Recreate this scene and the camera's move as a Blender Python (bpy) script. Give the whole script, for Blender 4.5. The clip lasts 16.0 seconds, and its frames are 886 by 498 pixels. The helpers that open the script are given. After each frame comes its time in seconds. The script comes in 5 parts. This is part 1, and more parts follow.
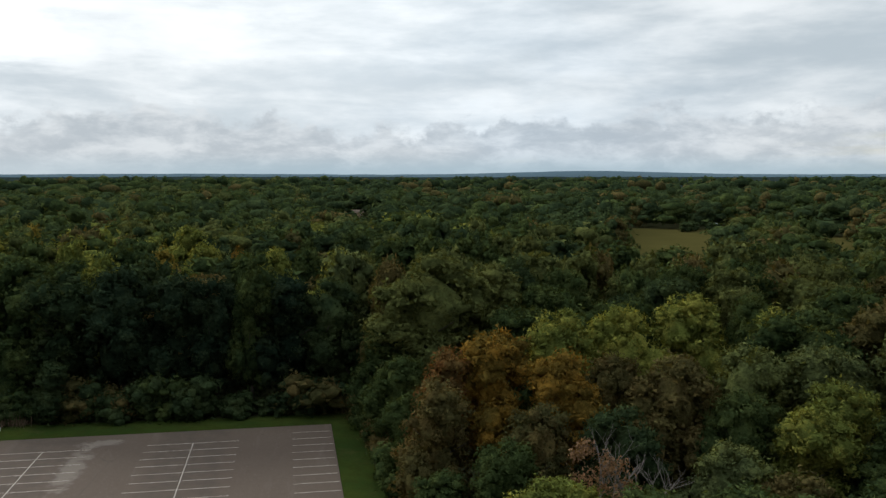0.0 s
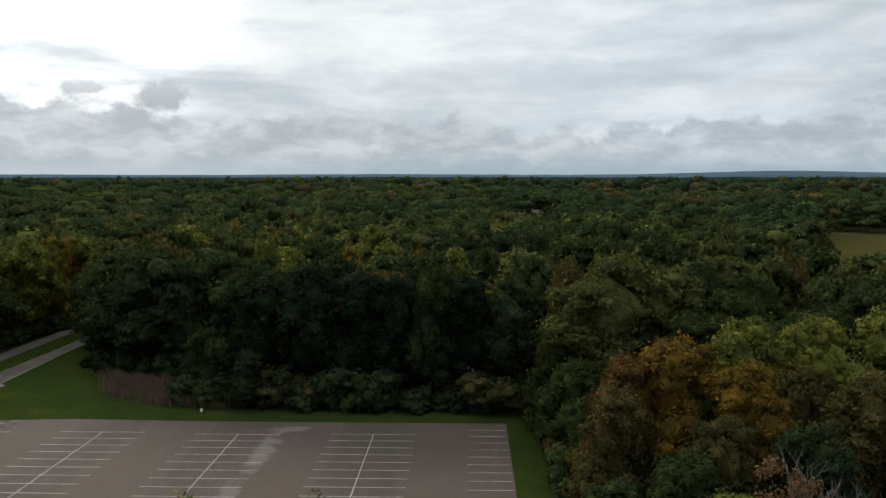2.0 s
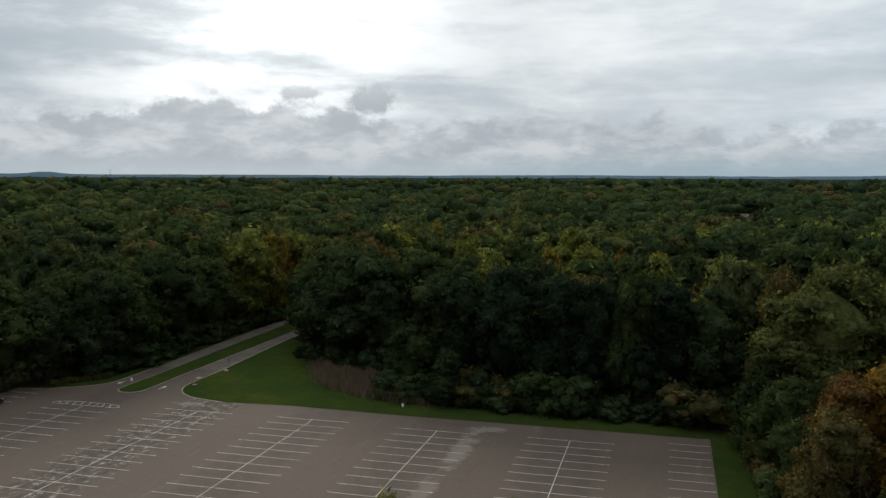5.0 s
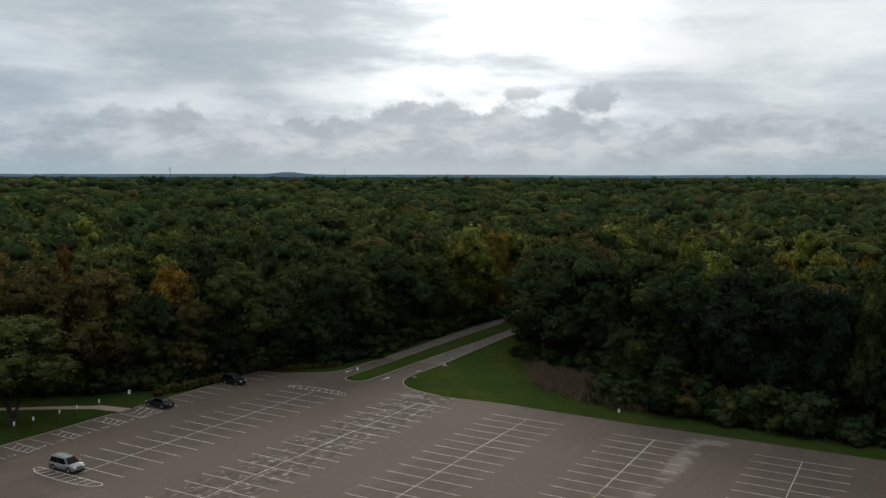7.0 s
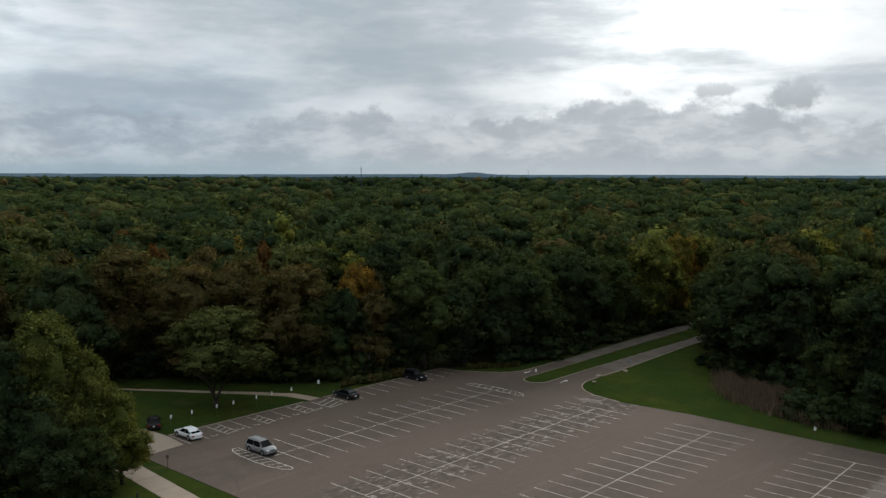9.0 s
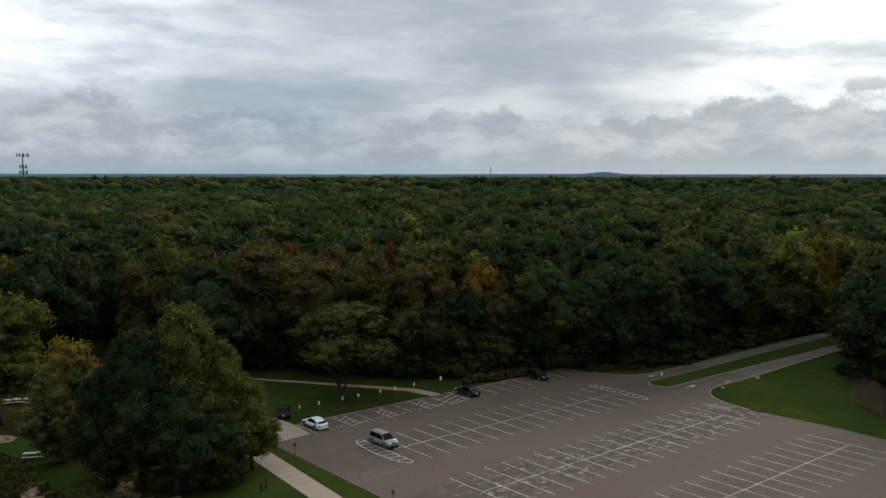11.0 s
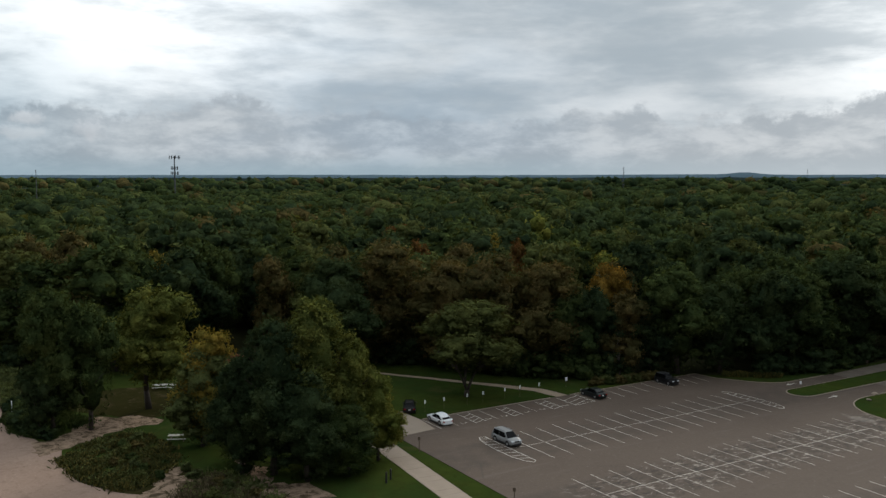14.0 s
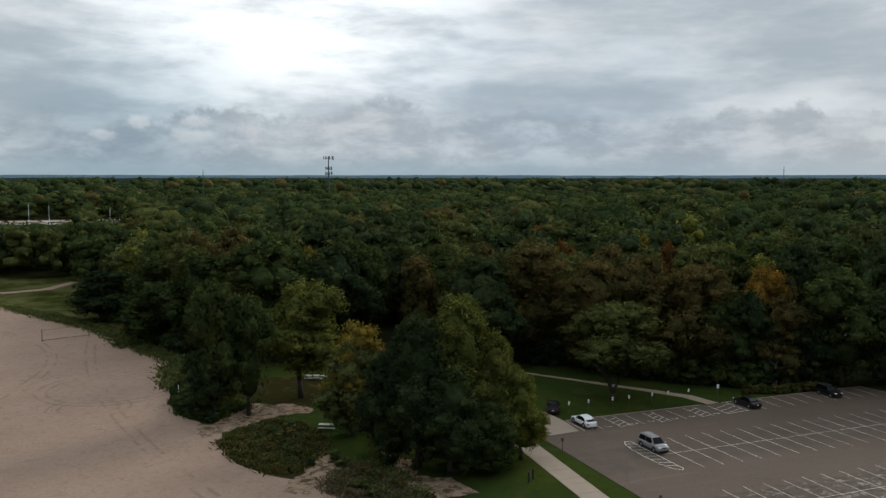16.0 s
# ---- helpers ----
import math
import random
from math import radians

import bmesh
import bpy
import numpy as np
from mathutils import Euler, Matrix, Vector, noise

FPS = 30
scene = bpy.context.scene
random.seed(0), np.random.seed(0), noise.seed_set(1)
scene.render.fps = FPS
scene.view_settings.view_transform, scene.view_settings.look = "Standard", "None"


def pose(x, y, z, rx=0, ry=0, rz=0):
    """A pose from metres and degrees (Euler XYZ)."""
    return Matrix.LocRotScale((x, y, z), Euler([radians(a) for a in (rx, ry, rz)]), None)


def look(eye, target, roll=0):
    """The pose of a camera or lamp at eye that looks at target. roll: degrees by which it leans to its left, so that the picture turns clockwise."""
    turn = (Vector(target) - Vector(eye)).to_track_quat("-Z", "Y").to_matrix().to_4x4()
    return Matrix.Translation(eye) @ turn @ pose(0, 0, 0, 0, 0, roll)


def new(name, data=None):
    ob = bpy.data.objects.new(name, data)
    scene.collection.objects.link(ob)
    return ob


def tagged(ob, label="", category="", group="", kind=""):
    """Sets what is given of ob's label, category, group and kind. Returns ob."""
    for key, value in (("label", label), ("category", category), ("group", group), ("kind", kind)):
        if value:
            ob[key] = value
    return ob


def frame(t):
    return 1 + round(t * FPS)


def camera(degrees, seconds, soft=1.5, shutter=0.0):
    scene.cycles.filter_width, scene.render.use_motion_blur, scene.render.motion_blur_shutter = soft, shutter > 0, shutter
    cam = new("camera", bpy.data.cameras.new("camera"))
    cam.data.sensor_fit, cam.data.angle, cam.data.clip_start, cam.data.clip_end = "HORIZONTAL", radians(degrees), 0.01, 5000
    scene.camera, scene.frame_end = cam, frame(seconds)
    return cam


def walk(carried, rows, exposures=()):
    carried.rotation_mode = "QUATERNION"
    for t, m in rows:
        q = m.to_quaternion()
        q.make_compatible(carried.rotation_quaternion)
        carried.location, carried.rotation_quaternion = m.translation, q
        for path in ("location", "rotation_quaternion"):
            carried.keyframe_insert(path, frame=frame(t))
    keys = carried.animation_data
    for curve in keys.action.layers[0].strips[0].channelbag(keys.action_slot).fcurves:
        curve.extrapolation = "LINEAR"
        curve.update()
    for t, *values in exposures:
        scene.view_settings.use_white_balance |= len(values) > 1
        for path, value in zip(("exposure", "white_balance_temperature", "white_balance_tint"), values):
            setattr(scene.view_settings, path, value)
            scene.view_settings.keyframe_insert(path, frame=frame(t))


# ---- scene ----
cam = camera(54.54, 16.0, 1.4)
# seconds, eye x y z, heading (to the left of +y), pitch, roll
ROWS = [
    (0.0, 48.27, -110.06, 33.67, -10.17, -4.88, -0.01),
    (0.5, 48.27, -110.02, 33.67, -7.04, -4.88, 0.04),
    (1.0, 48.25, -109.88, 33.68, -3.96, -4.86, -0.00),
    (1.5, 48.32, -109.78, 33.69, -0.94, -4.88, 0.03),
    (2.0, 48.46, -109.78, 33.71, 1.78, -4.86, -0.04),
    (2.5, 48.44, -109.64, 33.77, 4.12, -4.87, 0.01),
    (3.0, 48.29, -109.56, 33.82, 6.62, -4.89, 0.06),
    (5.5, 47.96, -109.27, 34.01, 18.23, -4.82, 0.12),
    (6.0, 47.89, -109.05, 33.97, 22.38, -4.85, 0.06),
    (6.5, 47.90, -108.74, 33.97, 26.20, -4.84, 0.09),
    (7.0, 47.96, -108.63, 33.99, 29.54, -4.85, 0.11),
    (7.5, 48.09, -108.55, 34.06, 32.42, -4.86, 0.19),
    (8.0, 48.15, -108.41, 34.12, 35.89, -4.86, 0.18),
    (8.5, 48.12, -108.29, 34.14, 39.03, -4.87, 0.16),
    (9.0, 48.02, -108.26, 34.10, 41.69, -4.86, 0.12),
    (9.5, 48.25, -108.13, 34.11, 44.25, -4.85, 0.15),
    (10.0, 48.51, -108.11, 34.10, 46.34, -4.86, 0.14),
    (12.5, 49.57, -107.47, 33.88, 53.89, -4.86, -0.06),
    (13.0, 49.69, -107.63, 33.88, 54.16, -4.84, -0.02),
    (13.5, 49.73, -107.67, 33.83, 55.69, -4.84, 0.01),
    (14.0, 49.63, -107.55, 33.74, 59.01, -4.83, -0.03),
    (14.5, 49.57, -107.49, 33.67, 62.27, -4.82, 0.00),
    (15.0, 49.60, -107.47, 33.60, 63.61, -4.83, -0.03),
    (15.5, 49.59, -107.50, 33.53, 66.42, -4.86, -0.01),
    (16.0, 49.55, -107.53, 33.49, 68.73, -4.80, 0.03),
]
walk(cam, [(t, pose(x, y, z, 90 + pitch, 0, yaw) @ pose(0, 0, 0, 0, 0, roll)) for t, x, y, z, yaw, pitch, roll in ROWS],
     exposures=[(0, 0.22), (1.5, 0.10), (2.5, 0.0), (3.0, -0.04), (5.5, -0.05), (7.5, -0.07), (16, -0.09)])

# ---- light ----
SUN_AZ, SUN_EL = 30.0, 24.0      # degrees to the left of +y, above the horizon


def heading(az, el):
    a, e = radians(az), radians(el)
    return Vector((-math.sin(a) * math.cos(e), math.cos(a) * math.cos(e), math.sin(e)))


sun_data = bpy.data.lights.new("sun", "SUN")
sun_data.energy, sun_data.angle, sun_data.color = 2.0, radians(22), (1.0, 0.94, 0.84)
sun = new("sun", sun_data)
sun.matrix_world = look((0, 0, 200), Vector((0, 0, 200)) - heading(SUN_AZ, SUN_EL))


class Nodes:
    """A short hand for node trees."""

    def __init__(self, tree):
        self.tree = tree
        tree.nodes.clear()

    def add(self, kind):
        return self.tree.nodes.new(kind)

    def link(self, a, b):
        self.tree.links.new(a, b)

    def put(self, socket, value):
        if isinstance(value, bpy.types.NodeSocket):
            self.link(value, socket)
        elif isinstance(value, (tuple, list)) and len(value) == 3 and socket.type == "RGBA":
            socket.default_value = (*value, 1)
        else:
            socket.default_value = value

    def math(self, op, a, b=0.0, c=0.0, clamp=False):
        node = self.add("ShaderNodeMath")
        node.operation, node.use_clamp = op, clamp
        for i, v in enumerate((a, b, c)):
            self.put(node.inputs[i], v)
        return node.outputs[0]

    def vec(self, op, a, b=(0, 0, 0)):
        node = self.add("ShaderNodeVectorMath")
        node.operation = op
        self.put(node.inputs[0], a)
        self.put(node.inputs[1], b)
        return node.outputs[1] if op in ("DOT_PRODUCT", "LENGTH", "DISTANCE") else node.outputs[0]

    def noise(self, vector, scale, detail=4.0, rough=0.5, distort=0.0):
        node = self.add("ShaderNodeTexNoise")
        if vector is not None:
            self.put(node.inputs["Vector"], vector)
        for key, v in (("Scale", scale), ("Detail", detail), ("Roughness", rough), ("Distortion", distort)):
            node.inputs[key].default_value = v
        return node.outputs[0]

    def smooth(self, x, lo, hi, a=0.0, b=1.0):
        node = self.add("ShaderNodeMapRange")
        node.interpolation_type = "SMOOTHSTEP"
        for i, v in enumerate((x, lo, hi, a, b)):
            self.put(node.inputs[i], v)
        return node.outputs[0]

    def mix(self, fac, a, b, blend="MIX"):
        node = self.add("ShaderNodeMix")
        node.data_type, node.blend_type = "RGBA", blend
        self.put(node.inputs[0], fac)
        self.put(node.inputs[6], a)
        self.put(node.inputs[7], b)
        return node.outputs[2]


world = bpy.data.worlds.new("overcast_sky")
scene.world = world
world.use_nodes = True
n = Nodes(world.node_tree)
way = n.vec("NORMALIZE", n.add("ShaderNodeTexCoord").outputs["Generated"])
xyz = n.add("ShaderNodeSeparateXYZ")
n.link(way, xyz.inputs[0])
up = xyz.outputs[2]
clear = n.add("ShaderNodeTexSky")
clear.sky_type, clear.sun_disc, clear.sun_elevation, clear.sun_rotation = "NISHITA", False, radians(SUN_EL), radians(-SUN_AZ)
clear_light = n.mix(1.0, clear.outputs[0], (0.12, 0.12, 0.12), "MULTIPLY")


def stretched(s, shift=(0, 0, 0)):
    return n.vec("ADD", n.vec("MULTIPLY", way, (1, 1, s)), shift)


def glow(az, el, reach, power=1.6):
    """How near a direction is to a bright part of the cloud cover: 1 at its middle, 0 past its reach in degrees."""
    far = n.vec("LENGTH", n.vec("MULTIPLY", n.vec("SUBTRACT", way, tuple(heading(az, el))), (1, 1, 1.15)))
    return n.math("POWER", n.smooth(far, radians(reach), 0.0), power)


broad = n.noise(stretched(2.4, (3.1, 0.7, 0.2)), 2.4, 10, 0.56, 0.12)
fine = n.noise(stretched(4.5, (0.3, 5.2, 1.0)), 6.5, 9, 0.58, 0.15)
sheet = n.math("ADD", n.math("MULTIPLY", broad, 0.58), n.math("MULTIPLY", fine, 0.42))
cover = n.mix(n.smooth(sheet, 0.37, 0.64), (0.435, 0.500, 0.550), (0.76, 0.80, 0.825))
# thin cloud round the hidden sun and a second opening further round
thin = n.smooth(sheet, 0.40, 0.56, 0.35, 1.0)
light = n.math("MULTIPLY", n.math("ADD", n.math("MULTIPLY", glow(27, 12, 21), 0.95), n.math("MULTIPLY", glow(79, 15.5, 26), 0.85)), thin)
light = n.math("ADD", light, n.math("MULTIPLY", glow(-2, 14, 30), 0.22))
glow_rgb = n.add("ShaderNodeCombineColor")
cover = n.mix(1.0, cover, glow_rgb.outputs[0], "ADD")
for i, k in enumerate((1.0, 0.99, 0.96)):
    n.link(n.math("MULTIPLY", light, k), glow_rgb.inputs[i])
# a lumpy bank of lower cloud along the horizon
lump = n.noise(stretched(1.3), 24.0, 8, 0.62, 0.1)
ridge = n.noise(stretched(0.0, (1.7, 0.2, 0)), 3.0, 2, 0.5)
top = n.math("ADD", n.math("MULTIPLY", ridge, 0.10), n.math("ADD", n.math("MULTIPLY", lump, 0.080), -0.024))
bank = n.math("MULTIPLY", n.smooth(n.math("SUBTRACT", up, top), 0.008, -0.008), 0.85)
layers = n.noise(stretched(2.6, (0.9, 0.1, 4.0)), 15.0, 9, 0.62, 0.2)
bank_tone = n.mix(n.smooth(layers, 0.37, 0.68), (0.41, 0.455, 0.495), (0.64, 0.675, 0.70))
cover = n.mix(bank, cover, bank_tone)
# blue gaps, and the pale strip over the horizon
gap = n.smooth(n.noise(stretched(5.0, (7.7, 2.0, 0.5)), 2.2, 6, 0.55), 0.60, 0.72, 0.0, 0.6)
cover = n.mix(gap, cover, clear_light)
blue = n.math("ADD", n.math("MULTIPLY", glow(62, 3, 30), 0.75), n.math("MULTIPLY", glow(-16, 2, 24), 0.55), clamp=True)
blue = n.math("MULTIPLY", blue, n.smooth(n.noise(stretched(3.0, (2.2, 1.0, 0.4)), 5.0, 6, 0.55), 0.36, 0.60, 0.35, 1.0))
cover = n.mix(blue, cover, n.mix(1.0, cover, (0.82, 0.90, 0.98), "MULTIPLY"))
low_blue = n.math("MULTIPLY", glow(89, 1.5, 17), 0.85)
cover = n.mix(low_blue, cover, n.mix(1.0, cover, (0.60, 0.72, 0.80), "MULTIPLY"))
strip = n.mix(glow(30, 2, 34, 1.0), (0.33, 0.44, 0.51), (0.52, 0.58, 0.62))
cover = n.mix(n.smooth(up, 0.030, 0.002, 0.0, 0.8), cover, strip)
# a few loose puffs below the sheet
puff_warp = n.noise(way, 32.0, 8, 0.68)
for az, el, wide, high, share, tone in ((19.75, 4.95, 1.6, 1.15, 0.9, (0.42, 0.46, 0.49)), (24.1, 5.35, 1.5, 0.40, 0.85, (0.52, 0.56, 0.59)), (29.7, 5.35, 0.3, 0.22, 0.5, (0.60, 0.61, 0.63)),
                                 (81.2, 2.9, 1.0, 0.7, 0.5, (0.62, 0.65, 0.68)), (84.7, 3.5, 0.8, 0.42, 0.55, (0.64, 0.67, 0.70)), (88.0, 3.4, 0.7, 0.45, 0.5, (0.64, 0.67, 0.70)), (90.2, 2.6, 0.8, 0.35, 0.5, (0.60, 0.64, 0.67)), (85.0, 2.6, 1.1, 0.4, 0.45, (0.60, 0.64, 0.67))):
    side = Vector((-math.cos(radians(az)), -math.sin(radians(az)), 0))
    off = n.vec("SUBTRACT", way, tuple(heading(az, el)))
    a = n.math("DIVIDE", n.vec("DOT_PRODUCT", off, tuple(side)), radians(wide))
    sep = n.add("ShaderNodeSeparateXYZ")
    n.link(off, sep.inputs[0])
    b = n.math("DIVIDE", sep.outputs[2], radians(high))
    r = n.math("SQRT", n.math("ADD", n.math("MULTIPLY", a, a), n.math("MULTIPLY", b, b)))
    r = n.math("ADD", r, n.math("MULTIPLY", n.math("SUBTRACT", puff_warp, 0.5), 2.8))
    front = n.smooth(n.vec("DOT_PRODUCT", way, tuple(heading(az, el))), 0.9, 0.95)
    lit = n.mix(n.smooth(n.math("ADD", b, n.math("MULTIPLY", puff_warp, 1.6)), 0.1, 1.9), tone, tuple(c * 1.28 for c in tone))
    cover = n.mix(n.math("MULTIPLY", n.math("MULTIPLY", n.smooth(r, 1.3, 0.5), share), front), cover, lit)
cover = n.mix(n.smooth(up, 0.0, -0.02), cover, (0.05, 0.06, 0.05))
# an overcast sky is brighter overhead than along the horizon, and duller away from the sun
zenith = n.add("ShaderNodeCombineColor")
for i in range(3):
    n.link(n.math("MULTIPLY", n.smooth(up, 0.22, 0.9, 1.0, 1.55), n.smooth(n.vec("DOT_PRODUCT", way, tuple(heading(SUN_AZ, SUN_EL))), -0.9, 0.35, 0.62, 1.0)), zenith.inputs[i])
cover = n.mix(1.0, cover, zenith.outputs[0], "MULTIPLY")
back = n.add("ShaderNodeBackground")
n.link(cover, back.inputs[0])
back.inputs[1].default_value = 1.0
n.link(back.outputs[0], n.add("ShaderNodeOutputWorld").inputs[0])


# ---- materials ----
def material(name, paint, rough=0.8, metal=0.0, bump=None, spec=0.3):
    """paint(n, place) gives the colour socket or a colour; bump(n, place) a height socket and a depth in metres."""
    mat = bpy.data.materials.new(name)
    mat.use_nodes = True
    m = Nodes(mat.node_tree)
    place = m.add("ShaderNodeNewGeometry").outputs["Position"]
    shader = m.add("ShaderNodeBsdfPrincipled")
    m.put(shader.inputs["Base Color"], paint(m, place) if callable(paint) else paint)
    m.put(shader.inputs["Roughness"], rough(m, place) if callable(rough) else rough)
    shader.inputs["Metallic"].default_value = metal
    shader.inputs["Specular IOR Level"].default_value = spec
    if bump:
        height, depth = bump(m, place)
        node = m.add("ShaderNodeBump")
        node.inputs["Distance"].default_value = depth
        m.link(height, node.inputs["Height"])
        m.link(node.outputs[0], shader.inputs["Normal"])
    m.link(shader.outputs[0], m.add("ShaderNodeOutputMaterial").inputs[0])
    return mat


def leaf_material(name, a, b, c):
    """Foliage between two greens, with a third tone on some leaves; each tree and each tuft differs."""
    def paint(m, place):
        info = m.add("ShaderNodeObjectInfo").outputs["Random"]
        tuft = m.add("ShaderNodeNewGeometry").outputs["Random Per Island"]
        patch = m.noise(place, 0.16, 2)
        tone = m.mix(m.smooth(m.math("ADD", m.math("MULTIPLY", info, 0.55), m.math("MULTIPLY", patch, 0.6)), 0.25, 0.85), a, b)
        tone = m.mix(m.smooth(m.math("ADD", m.math("MULTIPLY", tuft, 0.22), m.noise(place, 0.30, 2)), 0.52, 0.80, 0.0, 0.7), tone, c)
        hsv = m.add("ShaderNodeHueSaturation")
        speck = m.smooth(m.noise(place, 0.9, 4, 0.7), 0.32, 0.68, 0.66, 1.30)
        m.put(hsv.inputs["Value"], m.math("MULTIPLY", m.math("ADD", m.math("MULTIPLY", tuft, 0.30), 0.85), speck))
        m.put(hsv.inputs["Color"], tone)
        return hsv.outputs[0]
    mat = bpy.data.materials.new(name)
    mat.use_nodes = True
    m = Nodes(mat.node_tree)
    place = m.add("ShaderNodeNewGeometry").outputs["Position"]
    tone = paint(m, place)
    relief = m.add("ShaderNodeBump")
    relief.inputs["Distance"].default_value = 1.1
    m.link(m.noise(place, 0.75, 5, 0.68), relief.inputs["Height"])
    front, through_leaf, both = m.add("ShaderNodeBsdfDiffuse"), m.add("ShaderNodeBsdfTranslucent"), m.add("ShaderNodeMixShader")
    m.link(tone, front.inputs[0])
    m.link(relief.outputs[0], front.inputs["Normal"])
    m.link(m.mix(1.0, tone, (1.15, 1.0, 0.6), "MULTIPLY"), through_leaf.inputs[0])
    both.inputs[0].default_value = 0.25
    m.link(front.outputs[0], both.inputs[1])
    m.link(through_leaf.outputs[0], both.inputs[2])
    m.link(both.outputs[0], m.add("ShaderNodeOutputMaterial").inputs[0])
    return mat


LEAVES = {
    "green": leaf_material("leaves_green", (0.0336, 0.0543, 0.0215), (0.0529, 0.0780, 0.0275), (0.0865, 0.1105, 0.0345)),
    "dark": leaf_material("leaves_dark_green", (0.0265, 0.0449, 0.0224), (0.0421, 0.0648, 0.0284), (0.0671, 0.0896, 0.0348)),
    # darkest green, with the shade on unlit tree sides put into its colour
    "deep": leaf_material("leaves_shaded_green", (0.0161, 0.0300, 0.0188), (0.0249, 0.0420, 0.0235), (0.0415, 0.0602, 0.0293)),
    "grey": leaf_material("leaves_grey_green", (0.0659, 0.0829, 0.0301), (0.0893, 0.1047, 0.0349), (0.1249, 0.1350, 0.0421)),
    "olive": leaf_material("leaves_olive", (0.0791, 0.1007, 0.0413), (0.1095, 0.1320, 0.0479), (0.1520, 0.1729, 0.0577)),
    "moss": leaf_material("leaves_mossy_green", (0.0720, 0.0940, 0.0280), (0.1180, 0.1390, 0.0360), (0.1850, 0.1880, 0.0450)),
    "lime": leaf_material("leaves_yellow_green", (0.1033, 0.1289, 0.0325), (0.1604, 0.1830, 0.0410), (0.2547, 0.2439, 0.0512)),
    "gold": leaf_material("leaves_gold", (0.1281, 0.1264, 0.0308), (0.1964, 0.1674, 0.0358), (0.3160, 0.2152, 0.0410)),
    "orange": leaf_material("leaves_orange", (0.1163, 0.0892, 0.0232), (0.1964, 0.1260, 0.0262), (0.3300, 0.1814, 0.0319)),
    "rust": leaf_material("leaves_rust", (0.1029, 0.0683, 0.0246), (0.1440, 0.0793, 0.0270), (0.2203, 0.0983, 0.0332)),
    "brown": leaf_material("leaves_olive_brown", (0.0700, 0.0700, 0.0280), (0.1036, 0.0910, 0.0343), (0.1568, 0.1148, 0.0434)),
    "tan": leaf_material("leaves_tan", (0.1610, 0.1064, 0.0630), (0.2100, 0.1344, 0.0784), (0.2800, 0.1610, 0.0868)),
}
bark = material("bark", lambda m, p: m.mix(m.noise(m.vec("MULTIPLY", p, (6, 6, 1)), 2.0, 6), (0.022, 0.017, 0.013), (0.070, 0.056, 0.044)), 0.95,
                bump=lambda m, p: (m.noise(m.vec("MULTIPLY", p, (8, 8, 1.2)), 3.0, 5), 0.04))
dead_bark = material("dead_bark", lambda m, p: m.mix(m.noise(p, 3.0, 5), (0.10, 0.088, 0.074), (0.22, 0.195, 0.17)), 0.9)


